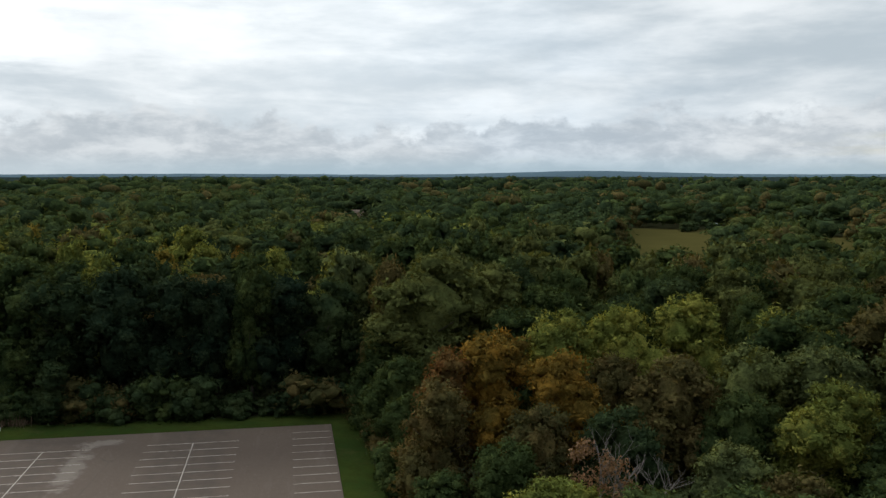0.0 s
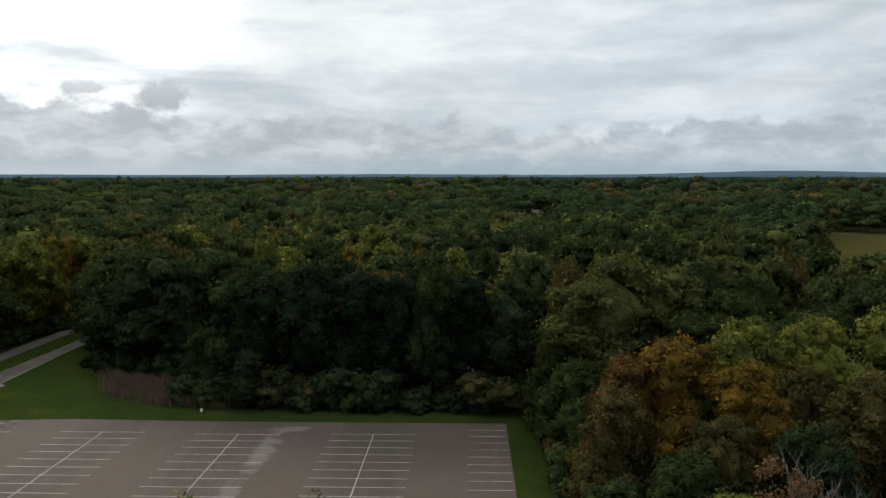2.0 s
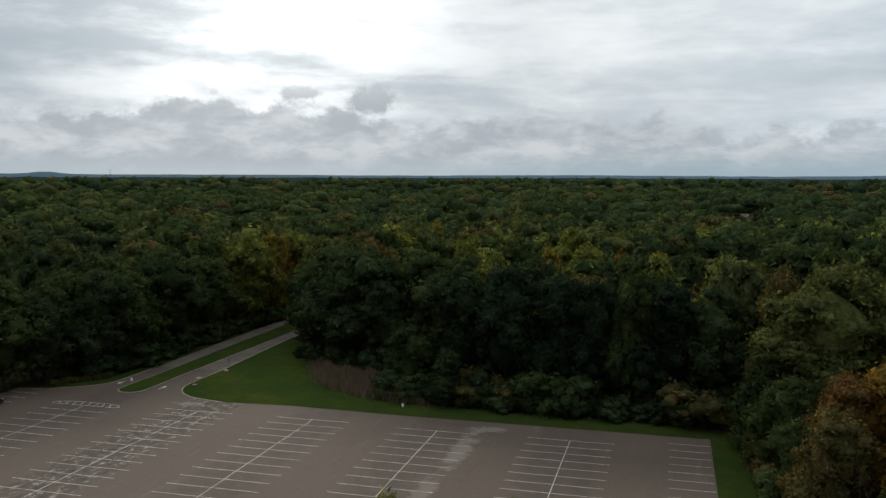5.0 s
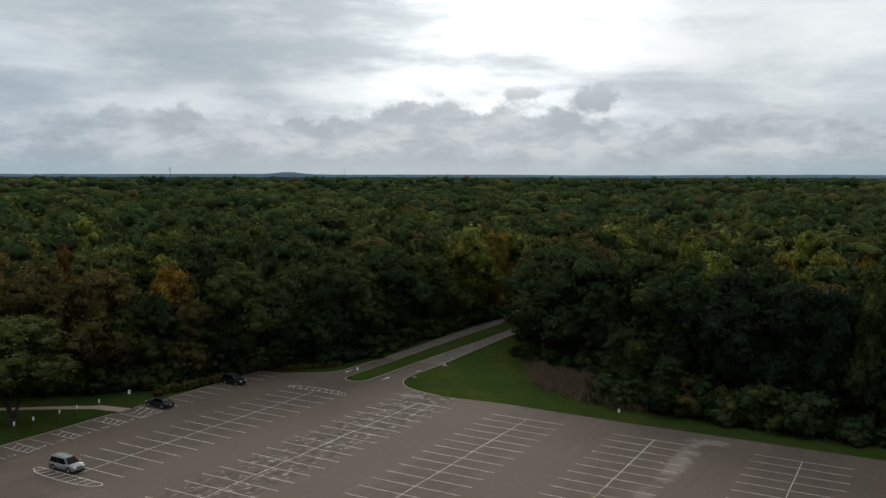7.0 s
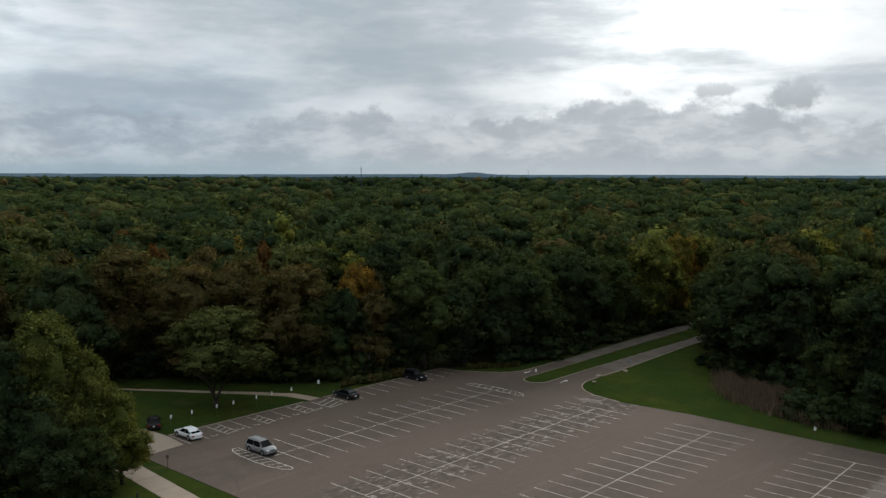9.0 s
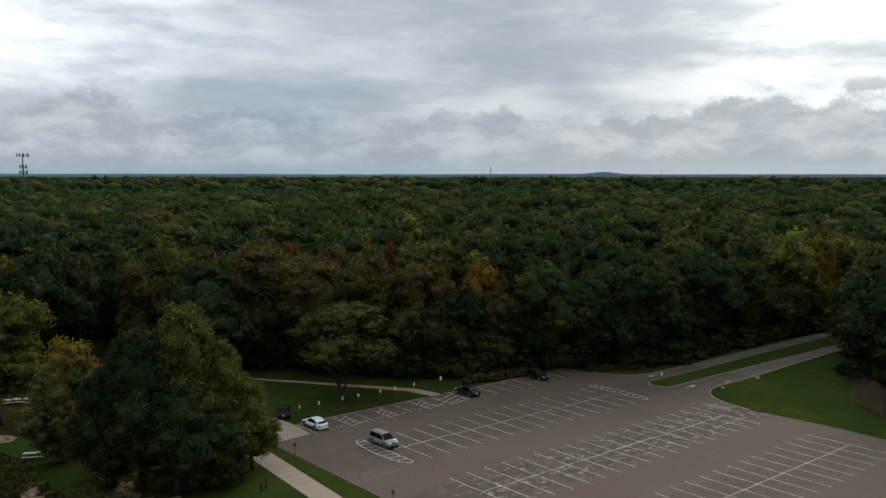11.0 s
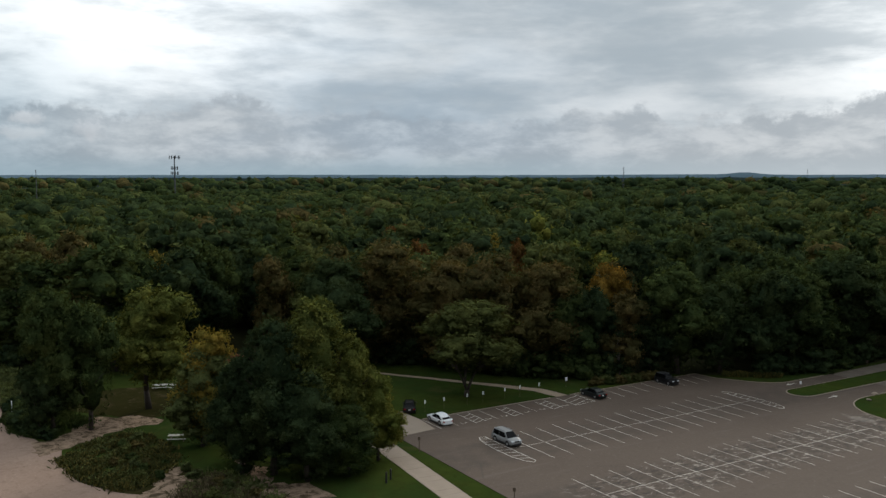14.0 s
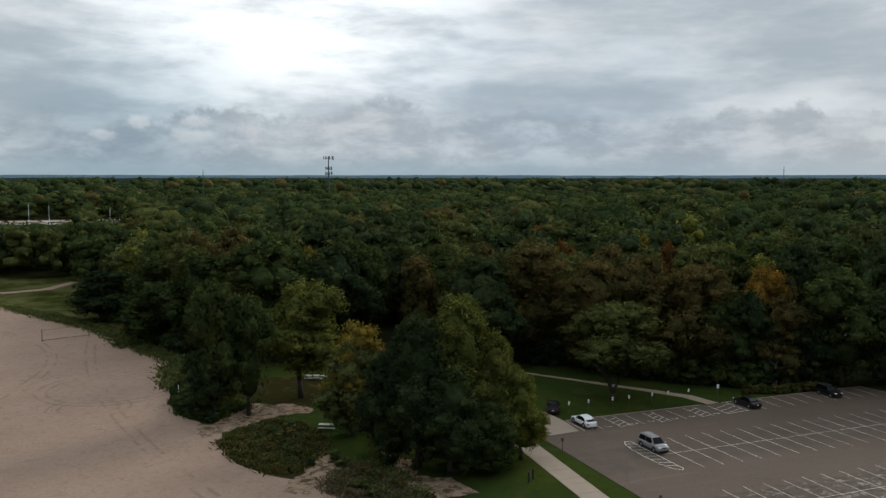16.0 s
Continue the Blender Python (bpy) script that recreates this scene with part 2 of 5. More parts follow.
def asphalt_paint(m, p):
    base = m.mix(m.noise(p, 45.0, 4, 0.7), (0.085, 0.064, 0.050), (0.136, 0.103, 0.080))
    base = m.mix(m.smooth(m.noise(p, 4.5, 5, 0.8), 0.50, 0.66, 0.0, 0.4), base, (0.066, 0.051, 0.041))
    base = m.mix(m.smooth(m.noise(p, 0.07, 5, 0.6), 0.38, 0.66), base, (0.098, 0.073, 0.057))
    base = m.mix(m.smooth(m.noise(p, 1.4, 6, 0.78, 0.3), 0.50, 0.70, 0.0, 0.5), base, (0.070, 0.054, 0.044))
    base = m.mix(m.smooth(m.noise(p, 2.8, 5, 0.78), 0.55, 0.67, 0.0, 0.55), base, (0.185, 0.152, 0.125))
    base = m.mix(m.smooth(m.noise(p, 0.8, 6, 0.8, 0.2), 0.60, 0.68, 0.0, 0.55), base, (0.055, 0.045, 0.038))
    streak = m.noise(m.vec("MULTIPLY", p, (0.6, 0.08, 1)), 1.0, 6, 0.65, 0.4)
    base = m.mix(m.smooth(streak, 0.54, 0.75, 0.0, 0.45), base, (0.155, 0.122, 0.102))
    xyz_ = m.add("ShaderNodeSeparateXYZ")
    m.link(p, xyz_.inputs[0])
    x, y = xyz_.outputs[0], xyz_.outputs[1]

    def strip(v, mid, half, soft):
        return m.smooth(m.math("ABSOLUTE", m.math("SUBTRACT", v, mid)), half + soft, half)
    # bays darkened by drips of oil
    for mid_ in (-35.5, -17.7, 0.0, 18.2, 35.95):
        base = m.mix(m.math("MULTIPLY", strip(x, mid_, 3.4, 1.6), m.smooth(m.noise(p, 0.5, 6, 0.7), 0.36, 0.62, 0.1, 0.6)), base, (0.070, 0.056, 0.046))
    # worn, patched surface under the second row of stalls
    blot = m.noise(m.vec("MULTIPLY", p, (1.0, 0.6, 1)), 1.15, 7, 0.74, 0.6)
    row = m.math("MULTIPLY", strip(x, -17.7, 3.0, 2.6), m.smooth(y, -52.0, -46.0))
    base = m.mix(m.math("MULTIPLY", row, m.smooth(blot, 0.55, 0.61, 0.0, 0.8)), base, (0.32, 0.28, 0.24))
    base = m.mix(m.math("MULTIPLY", row, m.smooth(blot, 0.48, 0.40, 0.0, 0.75)), base, (0.046, 0.037, 0.032))
    tar = m.math("MULTIPLY", strip(x, -17.7, 0.25, 1.5), m.smooth(m.noise(p, 0.35, 5, 0.7), 0.56, 0.66, 0.0, 0.85))
    base = m.mix(m.math("MULTIPLY", tar, m.smooth(y, -60.0, -40.0)), base, (0.035, 0.032, 0.030))
    # pale concrete-dust patches beside the fourth row and at the mouth of the drive
    for px, py, rx, ry, k in ((23.2, -7.0, 1.8, 9.0, 0.34), (25.0, 2.0, 3.6, 1.6, 0.4), (-21.0, 2.8, 3.0, 1.2, 0.4), (22.5, -22.0, 1.6, 6.0, 0.3)):
        a = m.math("DIVIDE", m.math("SUBTRACT", x, px), rx)
        b = m.math("DIVIDE", m.math("SUBTRACT", y, py), ry)
        r = m.math("ADD", m.math("MULTIPLY", a, a), m.math("MULTIPLY", b, b))
        r = m.math("ADD", r, m.math("MULTIPLY", m.math("SUBTRACT", m.noise(p, 0.45, 8, 0.75), 0.5), 5.0))
        base = m.mix(m.smooth(r, 1.0, 0.1, 0.0, k), base, (0.29, 0.255, 0.222))
    # sealed cracks
    crack = m.add("ShaderNodeTexVoronoi")
    crack.feature = "DISTANCE_TO_EDGE"
    m.put(crack.inputs["Vector"], m.vec("MULTIPLY", p, (1, 0.6, 0)))
    crack.inputs["Scale"].default_value = 0.06
    line = m.smooth(crack.outputs[0], 0.004, 0.001, 0.0, 0.3)
    return m.mix(m.math("MULTIPLY", line, m.smooth(m.noise(p, 0.1, 3), 0.5, 0.6)), base, (0.05, 0.047, 0.045))


asphalt = material("asphalt", asphalt_paint, 0.9, bump=lambda m, p: (m.noise(p, 30.0, 4, 0.7), 0.006), spec=0.15)
road_asphalt = material("road_asphalt", lambda m, p: m.mix(m.smooth(m.noise(p, 0.25, 6, 0.65), 0.35, 0.7), (0.094, 0.075, 0.060), (0.145, 0.120, 0.098)), 0.9,
                        bump=lambda m, p: (m.noise(p, 30.0, 4, 0.7), 0.006))
line_paint = material("line_paint", lambda m, p: m.mix(m.smooth(m.math("ADD", m.noise(p, 2.2, 6, 0.75), m.math("MULTIPLY", m.noise(p, 0.12, 3), 0.35)), 0.62, 0.86, 0.08, 0.95), (0.62, 0.57, 0.50), (0.19, 0.155, 0.125)), 0.8)
white_paint = material("bright_paint", lambda m, p: m.mix(m.smooth(m.noise(p, 3.0, 6, 0.7), 0.52, 0.75, 0.0, 0.7), (0.62, 0.58, 0.52), (0.19, 0.160, 0.13)), 0.8)
concrete = material("concrete", lambda m, p: m.mix(m.noise(p, 0.6, 7, 0.65), (0.240, 0.190, 0.145), (0.340, 0.275, 0.215)), 0.9,
                    bump=lambda m, p: (m.noise(p, 12.0, 4), 0.004))


def grass_paint(m, p):
    base = m.mix(m.noise(p, 3.5, 6, 0.7), (0.013, 0.030, 0.008), (0.031, 0.055, 0.014))
    base = m.mix(m.smooth(m.noise(p, 0.09, 8, 0.62), 0.36, 0.68, 0.15, 0.75), base, (0.050, 0.064, 0.013))
    base = m.mix(m.smooth(m.noise(p, 0.55, 7, 0.7), 0.46, 0.62, 0.0, 0.45), base, (0.030, 0.034, 0.009))
    dry = m.smooth(m.noise(p, 0.16, 7, 0.62, 0.3), 0.54, 0.78, 0.0, 0.5)
    return m.mix(dry, base, (0.085, 0.070, 0.028))


grass = material("mown_grass", grass_paint, 0.95, bump=lambda m, p: (m.noise(p, 9.0, 6, 0.75), 0.08), spec=0.0)
dry_grass = material("dry_rough_grass", lambda m, p: m.mix(m.smooth(m.noise(p, 0.07, 8, 0.66), 0.36, 0.64), (0.026, 0.034, 0.008), (0.095, 0.094, 0.036)), 0.95, bump=lambda m, p: (m.noise(p, 3.0, 6, 0.75), 0.12), spec=0.0)
litter = material("forest_floor", lambda m, p: m.mix(m.noise(p, 0.5, 8, 0.7), (0.018, 0.024, 0.010), (0.055, 0.052, 0.026)), 0.95,
                  bump=lambda m, p: (m.noise(p, 2.0, 6, 0.7), 0.2), spec=0.0)
straw = material("field_straw", lambda m, p: m.mix(m.noise(p, 0.05, 7, 0.65), (0.048, 0.045, 0.014), (0.076, 0.066, 0.022)), 0.95, spec=0.0)


def sand_paint(m, p):
    base = m.mix(m.noise(p, 0.18, 7, 0.62), (0.248, 0.171, 0.129), (0.360, 0.264, 0.209))
    base = m.mix(m.smooth(m.noise(p, 0.85, 5, 0.7, 0.6), 0.47, 0.70, 0.0, 0.5), base, (0.193, 0.131, 0.098))
    base = m.mix(m.smooth(m.noise(p, 2.6, 5, 0.75, 0.4), 0.52, 0.70, 0.0, 0.35), base, (0.474, 0.357, 0.293))
    # footprints trodden into the sand, their shade painted as darker spots
    step_ = m.add("ShaderNodeTexVoronoi")
    m.put(step_.inputs["Vector"], m.vec("MULTIPLY", p, (1, 1, 0)))
    step_.inputs["Scale"].default_value = 0.9
    tread_shade = m.math("MULTIPLY", m.smooth(step_.outputs[0], 0.24, 0.10), m.smooth(m.noise(p, 0.13, 4, 0.6), 0.44, 0.58))
    base = m.mix(m.math("MULTIPLY", tread_shade, 0.5), base, (0.199, 0.140, 0.110))
    # curving wheel ruts on sand, shade painted in: middle and radius of each turn
    apart = m.noise(p, 0.5, 4, 0.6)
    for cx, cy, r in RUTS:
        d = m.vec("DISTANCE", m.vec("MULTIPLY", p, (1, 1, 0)), (cx, cy, 0))
        off = m.math("ABSOLUTE", m.math("SUBTRACT", m.math("ABSOLUTE", m.math("SUBTRACT", d, r)), 0.8))
        off = m.math("ADD", off, m.math("MULTIPLY", m.math("SUBTRACT", apart, 0.5), 0.7))
        rut_shade = m.math("MULTIPLY", m.smooth(off, 0.42, 0.02), m.smooth(m.noise(p, 0.16, 3, 0.6), 0.44, 0.56, 0.0, 0.62))
        base = m.mix(rut_shade, base, (0.193, 0.137, 0.106))
    return m.mix(m.smooth(m.noise(p, 0.045, 6, 0.65), 0.50, 0.66, 0.0, 0.5), base, (0.222, 0.155, 0.116))


RUTS = ((-95.0, -108.0, 10.2), (-83.5, -111.0, 5.0), (-129.0, 188.0, 299.6), (-120.0, -175.0, 57.0))
sand = material("beach_sand", sand_paint, 0.95, bump=lambda m, p: (m.noise(p, 1.6, 7, 0.7, 0.5), 0.12), spec=0.0)
def worn_paint(m, p):
    bare = m.mix(m.noise(p, 0.9, 6, 0.7), (0.12, 0.080, 0.050), (0.24, 0.170, 0.118))
    soil = m.mix(m.noise(p, 0.6, 7, 0.7), (0.014, 0.018, 0.005), (0.044, 0.036, 0.014))
    return m.mix(m.smooth(m.noise(p, 0.30, 9, 0.74, 0.7), 0.52, 0.76, 0.0, 0.55), soil, bare)


worn_earth = material("worn_sandy_earth", worn_paint, 1.0, bump=lambda m, p: (m.noise(p, 1.6, 7, 0.7), 0.1), spec=0.0)
sandy_litter = material("sandy_litter", lambda m, p: m.mix(m.smooth(m.noise(p, 0.7, 8, 0.76, 0.5), 0.38, 0.58), (0.075, 0.056, 0.034), (0.30, 0.215, 0.155)), 0.95, bump=lambda m, p: (m.noise(p, 1.6, 7, 0.7), 0.1), spec=0.0)
# far treetops, with bluish haze mixed into their green
canopy_haze = material("hazed_canopy", lambda m, p: m.mix(m.smooth(m.noise(p, 0.009, 8, 0.75), 0.38, 0.62), (0.014, 0.024, 0.025), (0.030, 0.042, 0.038)), 0.95, spec=0.0)
# the blue of these hills is distance haze put into the base colour
haze_hill = material("hazed_hill", lambda m, p: m.mix(m.noise(p, 0.004, 5, 0.6), (0.088, 0.138, 0.170), (0.112, 0.160, 0.192)), 1.0, spec=0.0)
reed = material("dry_reeds", lambda m, p: m.mix(m.add("ShaderNodeNewGeometry").outputs["Random Per Island"], (0.095, 0.064, 0.040), (0.20, 0.150, 0.098)), 0.9, spec=0.1)
beach_grass = material("beach_grass", lambda m, p: m.mix(m.add("ShaderNodeNewGeometry").outputs["Random Per Island"], (0.050, 0.045, 0.020), (0.14, 0.105, 0.060)), 0.9, spec=0.1)
worn_path = material("worn_path", lambda m, p: m.mix(m.smooth(m.noise(p, 0.7, 7, 0.7, 0.5), 0.56, 0.72), (0.30, 0.235, 0.175), (0.100, 0.085, 0.040)), 0.95, spec=0.1)
golden = material("goldenrod", lambda m, p: m.mix(m.smooth(m.add("ShaderNodeNewGeometry").outputs["Random Per Island"], 0.45, 1.0), (0.040, 0.044, 0.012), (0.125, 0.098, 0.024)), 0.9, spec=0.1)
metal_grey = material("galvanised_steel", lambda m, p: m.mix(m.noise(p, 4.0, 4), (0.22, 0.23, 0.24), (0.36, 0.37, 0.38)), 0.5, 0.7)
mast_grey = material("weathered_mast_steel", lambda m, p: m.mix(m.noise(p, 0.4, 4), (0.06, 0.065, 0.07), (0.10, 0.105, 0.11)), 0.7, 0.2)
sign_white = material("sign_face", lambda m, p: m.mix(m.noise(p, 5.0, 3), (0.70, 0.71, 0.72), (0.82, 0.83, 0.83)), 0.5)
sign_ink = material("sign_ink", (0.10, 0.11, 0.14), 0.5)
wood = material("weathered_wood", lambda m, p: m.mix(m.noise(m.vec("MULTIPLY", p, (12, 2, 12)), 2.0, 6), (0.08, 0.056, 0.040), (0.17, 0.125, 0.090)), 0.85)
pale_wood = material("pale_planks", lambda m, p: m.mix(m.noise(m.vec("MULTIPLY", p, (2, 12, 12)), 2.0, 6), (0.36, 0.34, 0.31), (0.52, 0.50, 0.46)), 0.8)
shingle = material("brown_shingles", lambda m, p: m.mix(m.noise(p, 3.0, 6, 0.7), (0.14, 0.044, 0.018), (0.21, 0.070, 0.030)), 0.9)
dark_steel = material("black_painted_steel", lambda m, p: m.mix(m.noise(p, 2.5, 6, 0.7), (0.012, 0.012, 0.014), (0.035, 0.033, 0.034)), 0.55, spec=0.4)
rubber = material("tyre_rubber", lambda m, p: m.mix(m.noise(p, 9.0, 3), (0.012, 0.012, 0.012), (0.028, 0.027, 0.026)), 0.85)
alloy = material("alloy_rim", (0.42, 0.43, 0.44), 0.35, 0.8)
glass = material("car_glass", (0.008, 0.009, 0.010), 0.18, spec=0.22)
red_lens = material("red_lens", (0.30, 0.012, 0.010), 0.2)
clear_lens = material("headlight_lens", (0.60, 0.62, 0.64), 0.15)
stucco = material("pale_stucco", lambda m, p: m.mix(m.noise(p, 0.8, 5), (0.28, 0.20, 0.11), (0.36, 0.27, 0.16)), 0.9)
hull_white = material("boat_gelcoat", (0.75, 0.76, 0.77), 0.3)
water_mat = material("lagoon_water", lambda m, p: m.mix(m.noise(p, 0.05, 4), (0.055, 0.058, 0.055), (0.085, 0.086, 0.080)), 0.5, bump=lambda m, p: (m.noise(p, 0.8, 4), 0.05), spec=0.2)


# ---- building helpers ----
def mesh_ob(name, data, parent=None, label=""):
    ob = new(name, data)
    if parent:
        ob.parent = parent
    return tagged(ob, label)


def part(name, bm, mat, parent=None, label="", smooth=False):
    """Links a bmesh as one mesh object, under a thing or a part."""
    data = bpy.data.meshes.new(name)
    bm.to_mesh(data)
    bm.free()
    data.materials.append(mat)
    if smooth:
        data.shade_smooth()
    return mesh_ob(name, data, parent, label)


def thing(name, m, label, category, group="", kind=""):
    ob = new(name)
    ob.matrix_world = m
    return tagged(ob, label, category, group, kind)


def box(x0, x1, y0, y1, z0, z1, bevel=0.0, bm=None):
    bm = bm or bmesh.new()
    made = bmesh.ops.create_cube(bm, size=1.0, matrix=Matrix.Translation(((x0 + x1) / 2, (y0 + y1) / 2, (z0 + z1) / 2)) @ Matrix.Diagonal((x1 - x0, y1 - y0, z1 - z0, 1)))
    if bevel:
        edges = list({e for v in made["verts"] for e in v.link_edges})
        bmesh.ops.bevel(bm, geom=edges, offset=bevel, segments=2, affect="EDGES", profile=0.6)
    return bm


def rod(a, b, r0, r1=None, sides=8, bm=None):
    bm = bm or bmesh.new()
    a, b = Vector(a), Vector(b)
    turn = (b - a).to_track_quat("Z", "Y").to_matrix().to_4x4()
    bmesh.ops.create_cone(bm, cap_ends=True, segments=sides, radius1=r0, radius2=r0 if r1 is None else r1, depth=(b - a).length,
                          matrix=Matrix.Translation((a + b) / 2) @ turn)
    return bm


def slab(points, z, thick, ragged=0.0, step=1.5, seed=0):
    """A flat slab over an outline; ragged makes its edge wander by that many metres."""
    if ragged:
        out = []
        for (ax, ay), (bx, by) in zip(points, points[1:] + points[:1]):
            k = max(1, min(60, int(math.hypot(bx - ax, by - ay) / step)))
            for i in range(k):
                x, y = ax + (bx - ax) * i / k, ay + (by - ay) * i / k
                q = noise.noise_vector(Vector((x * 0.23, y * 0.23, seed))) + 0.6 * noise.noise_vector(Vector((x * 0.9, y * 0.9, seed + 5)))
                out.append((x + ragged * q.x, y + ragged * q.y))
        points = out
    bm = bmesh.new()
    face = bm.faces.new([bm.verts.new((x, y, z)) for x, y in points])
    if face.normal.z < 0 or face.calc_area() and sum(a[0] * b[1] - b[0] * a[1] for a, b in zip(points, points[1:] + points[:1])) < 0:
        face.normal_flip()
    made = bmesh.ops.extrude_face_region(bm, geom=[face])
    bmesh.ops.translate(bm, verts=[v for v in made["geom"] if isinstance(v, bmesh.types.BMVert)], vec=(0, 0, 0))
    low = [v for v in face.verts] if face.is_valid else []
    bmesh.ops.translate(bm, verts=low, vec=(0, 0, -thick))
    bmesh.ops.recalc_face_normals(bm, faces=bm.faces)
    bmesh.ops.triangulate(bm, faces=bm.faces, ngon_method="EAR_CLIP")
    return bm


def arc(cx, cy, r, a0, a1, k=8):
    return [(cx + r * math.cos(radians(a0 + (a1 - a0) * i / k)), cy + r * math.sin(radians(a0 + (a1 - a0) * i / k))) for i in range(k + 1)]


# ---- ground, lot, drive, paths ----
bm = bmesh.new()
rings = [0, 60, 140, 260, 420, 700, 1100, 1800, 2900, 4950]
prev = None
for r in rings:
    ring = [bm.verts.new((r * math.cos(a), r * math.sin(a), -0.08)) for a in (math.tau * i / 64 for i in range(64))] if r else [bm.verts.new((0, 0, -0.08))]
    if prev and len(prev) == 1:
        for i in range(64):
            bm.faces.new((prev[0], ring[i], ring[(i + 1) % 64]))
    elif prev:
        for i in range(64):
            bm.faces.new((prev[i], ring[i], ring[(i + 1) % 64], prev[(i + 1) % 64]))
    prev = ring
tagged(part("ground", bm, litter), "dark leaf-littered forest ground reaching to the horizon", "ground", kind="structure")

LAWN = [(-39.5, 120), (-41.5, 60), (-42, 37), (-44.5, 18), (-48, 9), (-57, -3), (-62, -16), (-70, -23), (-90, -38), (-104, -51), (-108, -75), (-100, -92),
        (-78, -100), (-62, -97), (-30, -86), (0, -84), (60, -76), (58.5, -40), (57.6, -5), (56.6, 10.5), (42, 11), (14, 12), (-2, 20), (-10, 28), (-17, 35), (-30, 62), (-30, 120)]
tagged(part("lawn", slab(LAWN, -0.045, 0.03, 0.5, 2.0, 1), grass), "green mown grass round the parking lot", "lawn", kind="structure")
BEACH = [(-212, -142), (-198, -134.5), (-177, -125), (-160.7, -115.7), (-146.8, -109.1), (-132.2, -105.9), (-114.7, -98.2), (-90, -99.4), (-81.4, -99.9), (-74, -98.5), (-68.5, -96.2), (-66.0, -94.5), (-63.5, -94.5), (-58, -95.5), (-50.7, -94.5), (-44, -90.5), (-41, -86), (-34, -84), (-18, -90), (60, -96),
         (120, -330), (-320, -330)]
tagged(part("beach", slab(BEACH, -0.02, 0.03, 0.7, 1.6, 2), sand), "pale rippled beach sand with tyre tracks", "beach", kind="structure")
BANK = [(-53, -93), (-44, -90), (-37, -87), (-30, -85), (-27, -80), (-30, -74), (-36, -76), (-41, -80), (-46, -81), (-49, -85)]
tagged(part("bare_ground", slab(BANK, -0.032, 0.03, 1.8, 1.2, 12), worn_earth), "patchy sandy earth trodden bare on the bank", "ground", kind="structure")
TRODDEN = [(-92, -93), (-84, -91), (-78, -88), (-72, -80.5), (-74, -74), (-84, -71), (-92, -80)]
tagged(part("bare_ground", slab(TRODDEN, -0.030, 0.03, 1.8, 1.2, 13), worn_earth), "patchy sandy earth under the beach trees", "ground", kind="structure")
TONGUE = [(-61.5, -97.5), (-64.0, -93.1), (-66.7, -90.1), (-68.9, -86.5), (-69.6, -82.0), (-71.0, -80.8), (-75.0, -83.0), (-76.0, -86.0), (-77.1, -88.0), (-72.6, -90.4), (-70.0, -93.3), (-69.2, -97.5)]
tagged(part("path", slab(TONGUE, -0.012, 0.03, 1.7, 0.7, 21), sandy_litter), "tongue of trodden sand leading in from the beach", "path", kind="structure")
SPUR = [(-40.0, -92.0), (-44.5, -88.5), (-46.8, -86.6), (-50.5, -84.8), (-49.9, -83.4), (-46.8, -84.2), (-47.7, -82.0), (-44.4, -82.4), (-42.3, -85.2), (-37.5, -88.5)]
tagged(part("path", slab(SPUR, -0.010, 0.03, 1.5, 0.6, 22), sandy_litter), "sandy track climbing the bank beside the goldenrod", "path", kind="structure")
WORN = [(-49.6, -77.6), (-44.2, -75.0), (-39.4, -76.2), (-36.8, -72.4), (-32.0, -72.8), (-31.4, -76.0), (-36.5, -79.2), (-42.0, -79.4)]
tagged(part("bare_ground", slab(WORN, -0.026, 0.03, 1.8, 0.8, 23), sandy_litter), "trodden sandy earth at the foot of the tree clump", "ground", kind="structure")
FIELD = [(180, 232), (222, 205), (262, 170), (350, 312), (312, 386), (258, 416)]
tagged(part("field", slab(FIELD, -0.03, 0.03, 3.0, 12.0, 3), straw), "straw-coloured open field among the woods", "field", kind="structure")
tagged(part("meadow", slab([(-230, -150), (-300, -165), (-286, -126), (-238, -103), (-212, -101), (-184, -103), (-146, -105), (-160, -114), (-200, -134)], -0.035, 0.03, 1.2, 4.0, 4), dry_grass),
       "rough grass between the beach and the woods", "meadow", kind="structure")
tagged(part("path", slab([(-236, -146), (-224, -136.5), (-229, -124), (-246, -117), (-248, -119.5), (-232, -127), (-228, -137), (-239, -148)], -0.015, 0.02, 0.3, 3.0, 5), sand),
       "sandy track through the rough grass", "path", kind="structure")

LOT = ([(-52.5, -56.4), (53.5, -56.4), (53.5, 5.3), (12, 5.3), (-6, 5.9), (-17, 5.0), (-20.2, 5.6)] + arc(-19.5, 14.2, 8.4, 262, 180, 8)[1:] + [(-27.9, 24), (-32.4, 24)]
       + [(-32.4, 12)] + arc(-34.7, 8.2, 2.1, 0, -180, 8) + [(-36.8, 24), (-40.3, 24), (-40.4, 14)] + arc(-47.4, 13.6, 7.0, -6, -60, 6) + [(-48.5, 4.6), (-52.5, 4.2)])
lot = tagged(part("parking_lot", slab(LOT, 0.0, 0.06), asphalt), "worn grey asphalt parking lot with painted stalls", "parking lot", kind="structure")
for x0, x1, x2, x3, lab in ((-40.3, -36.8, -40.8, -37.15, "outbound"), (-32.4, -27.9, -32.1, -29.0, "inbound")):
    pts = [(x0, 23.9), (x1, 23.9), (x3, 50), (x3, 90), (x3 - 3, 150), (x2 - 3, 150), (x2, 90), (x2, 50)]
    tagged(part("road", slab(pts, 0.004, 0.06), road_asphalt), "narrow asphalt %s lane of a divided park drive" % lab, "road", kind="structure")
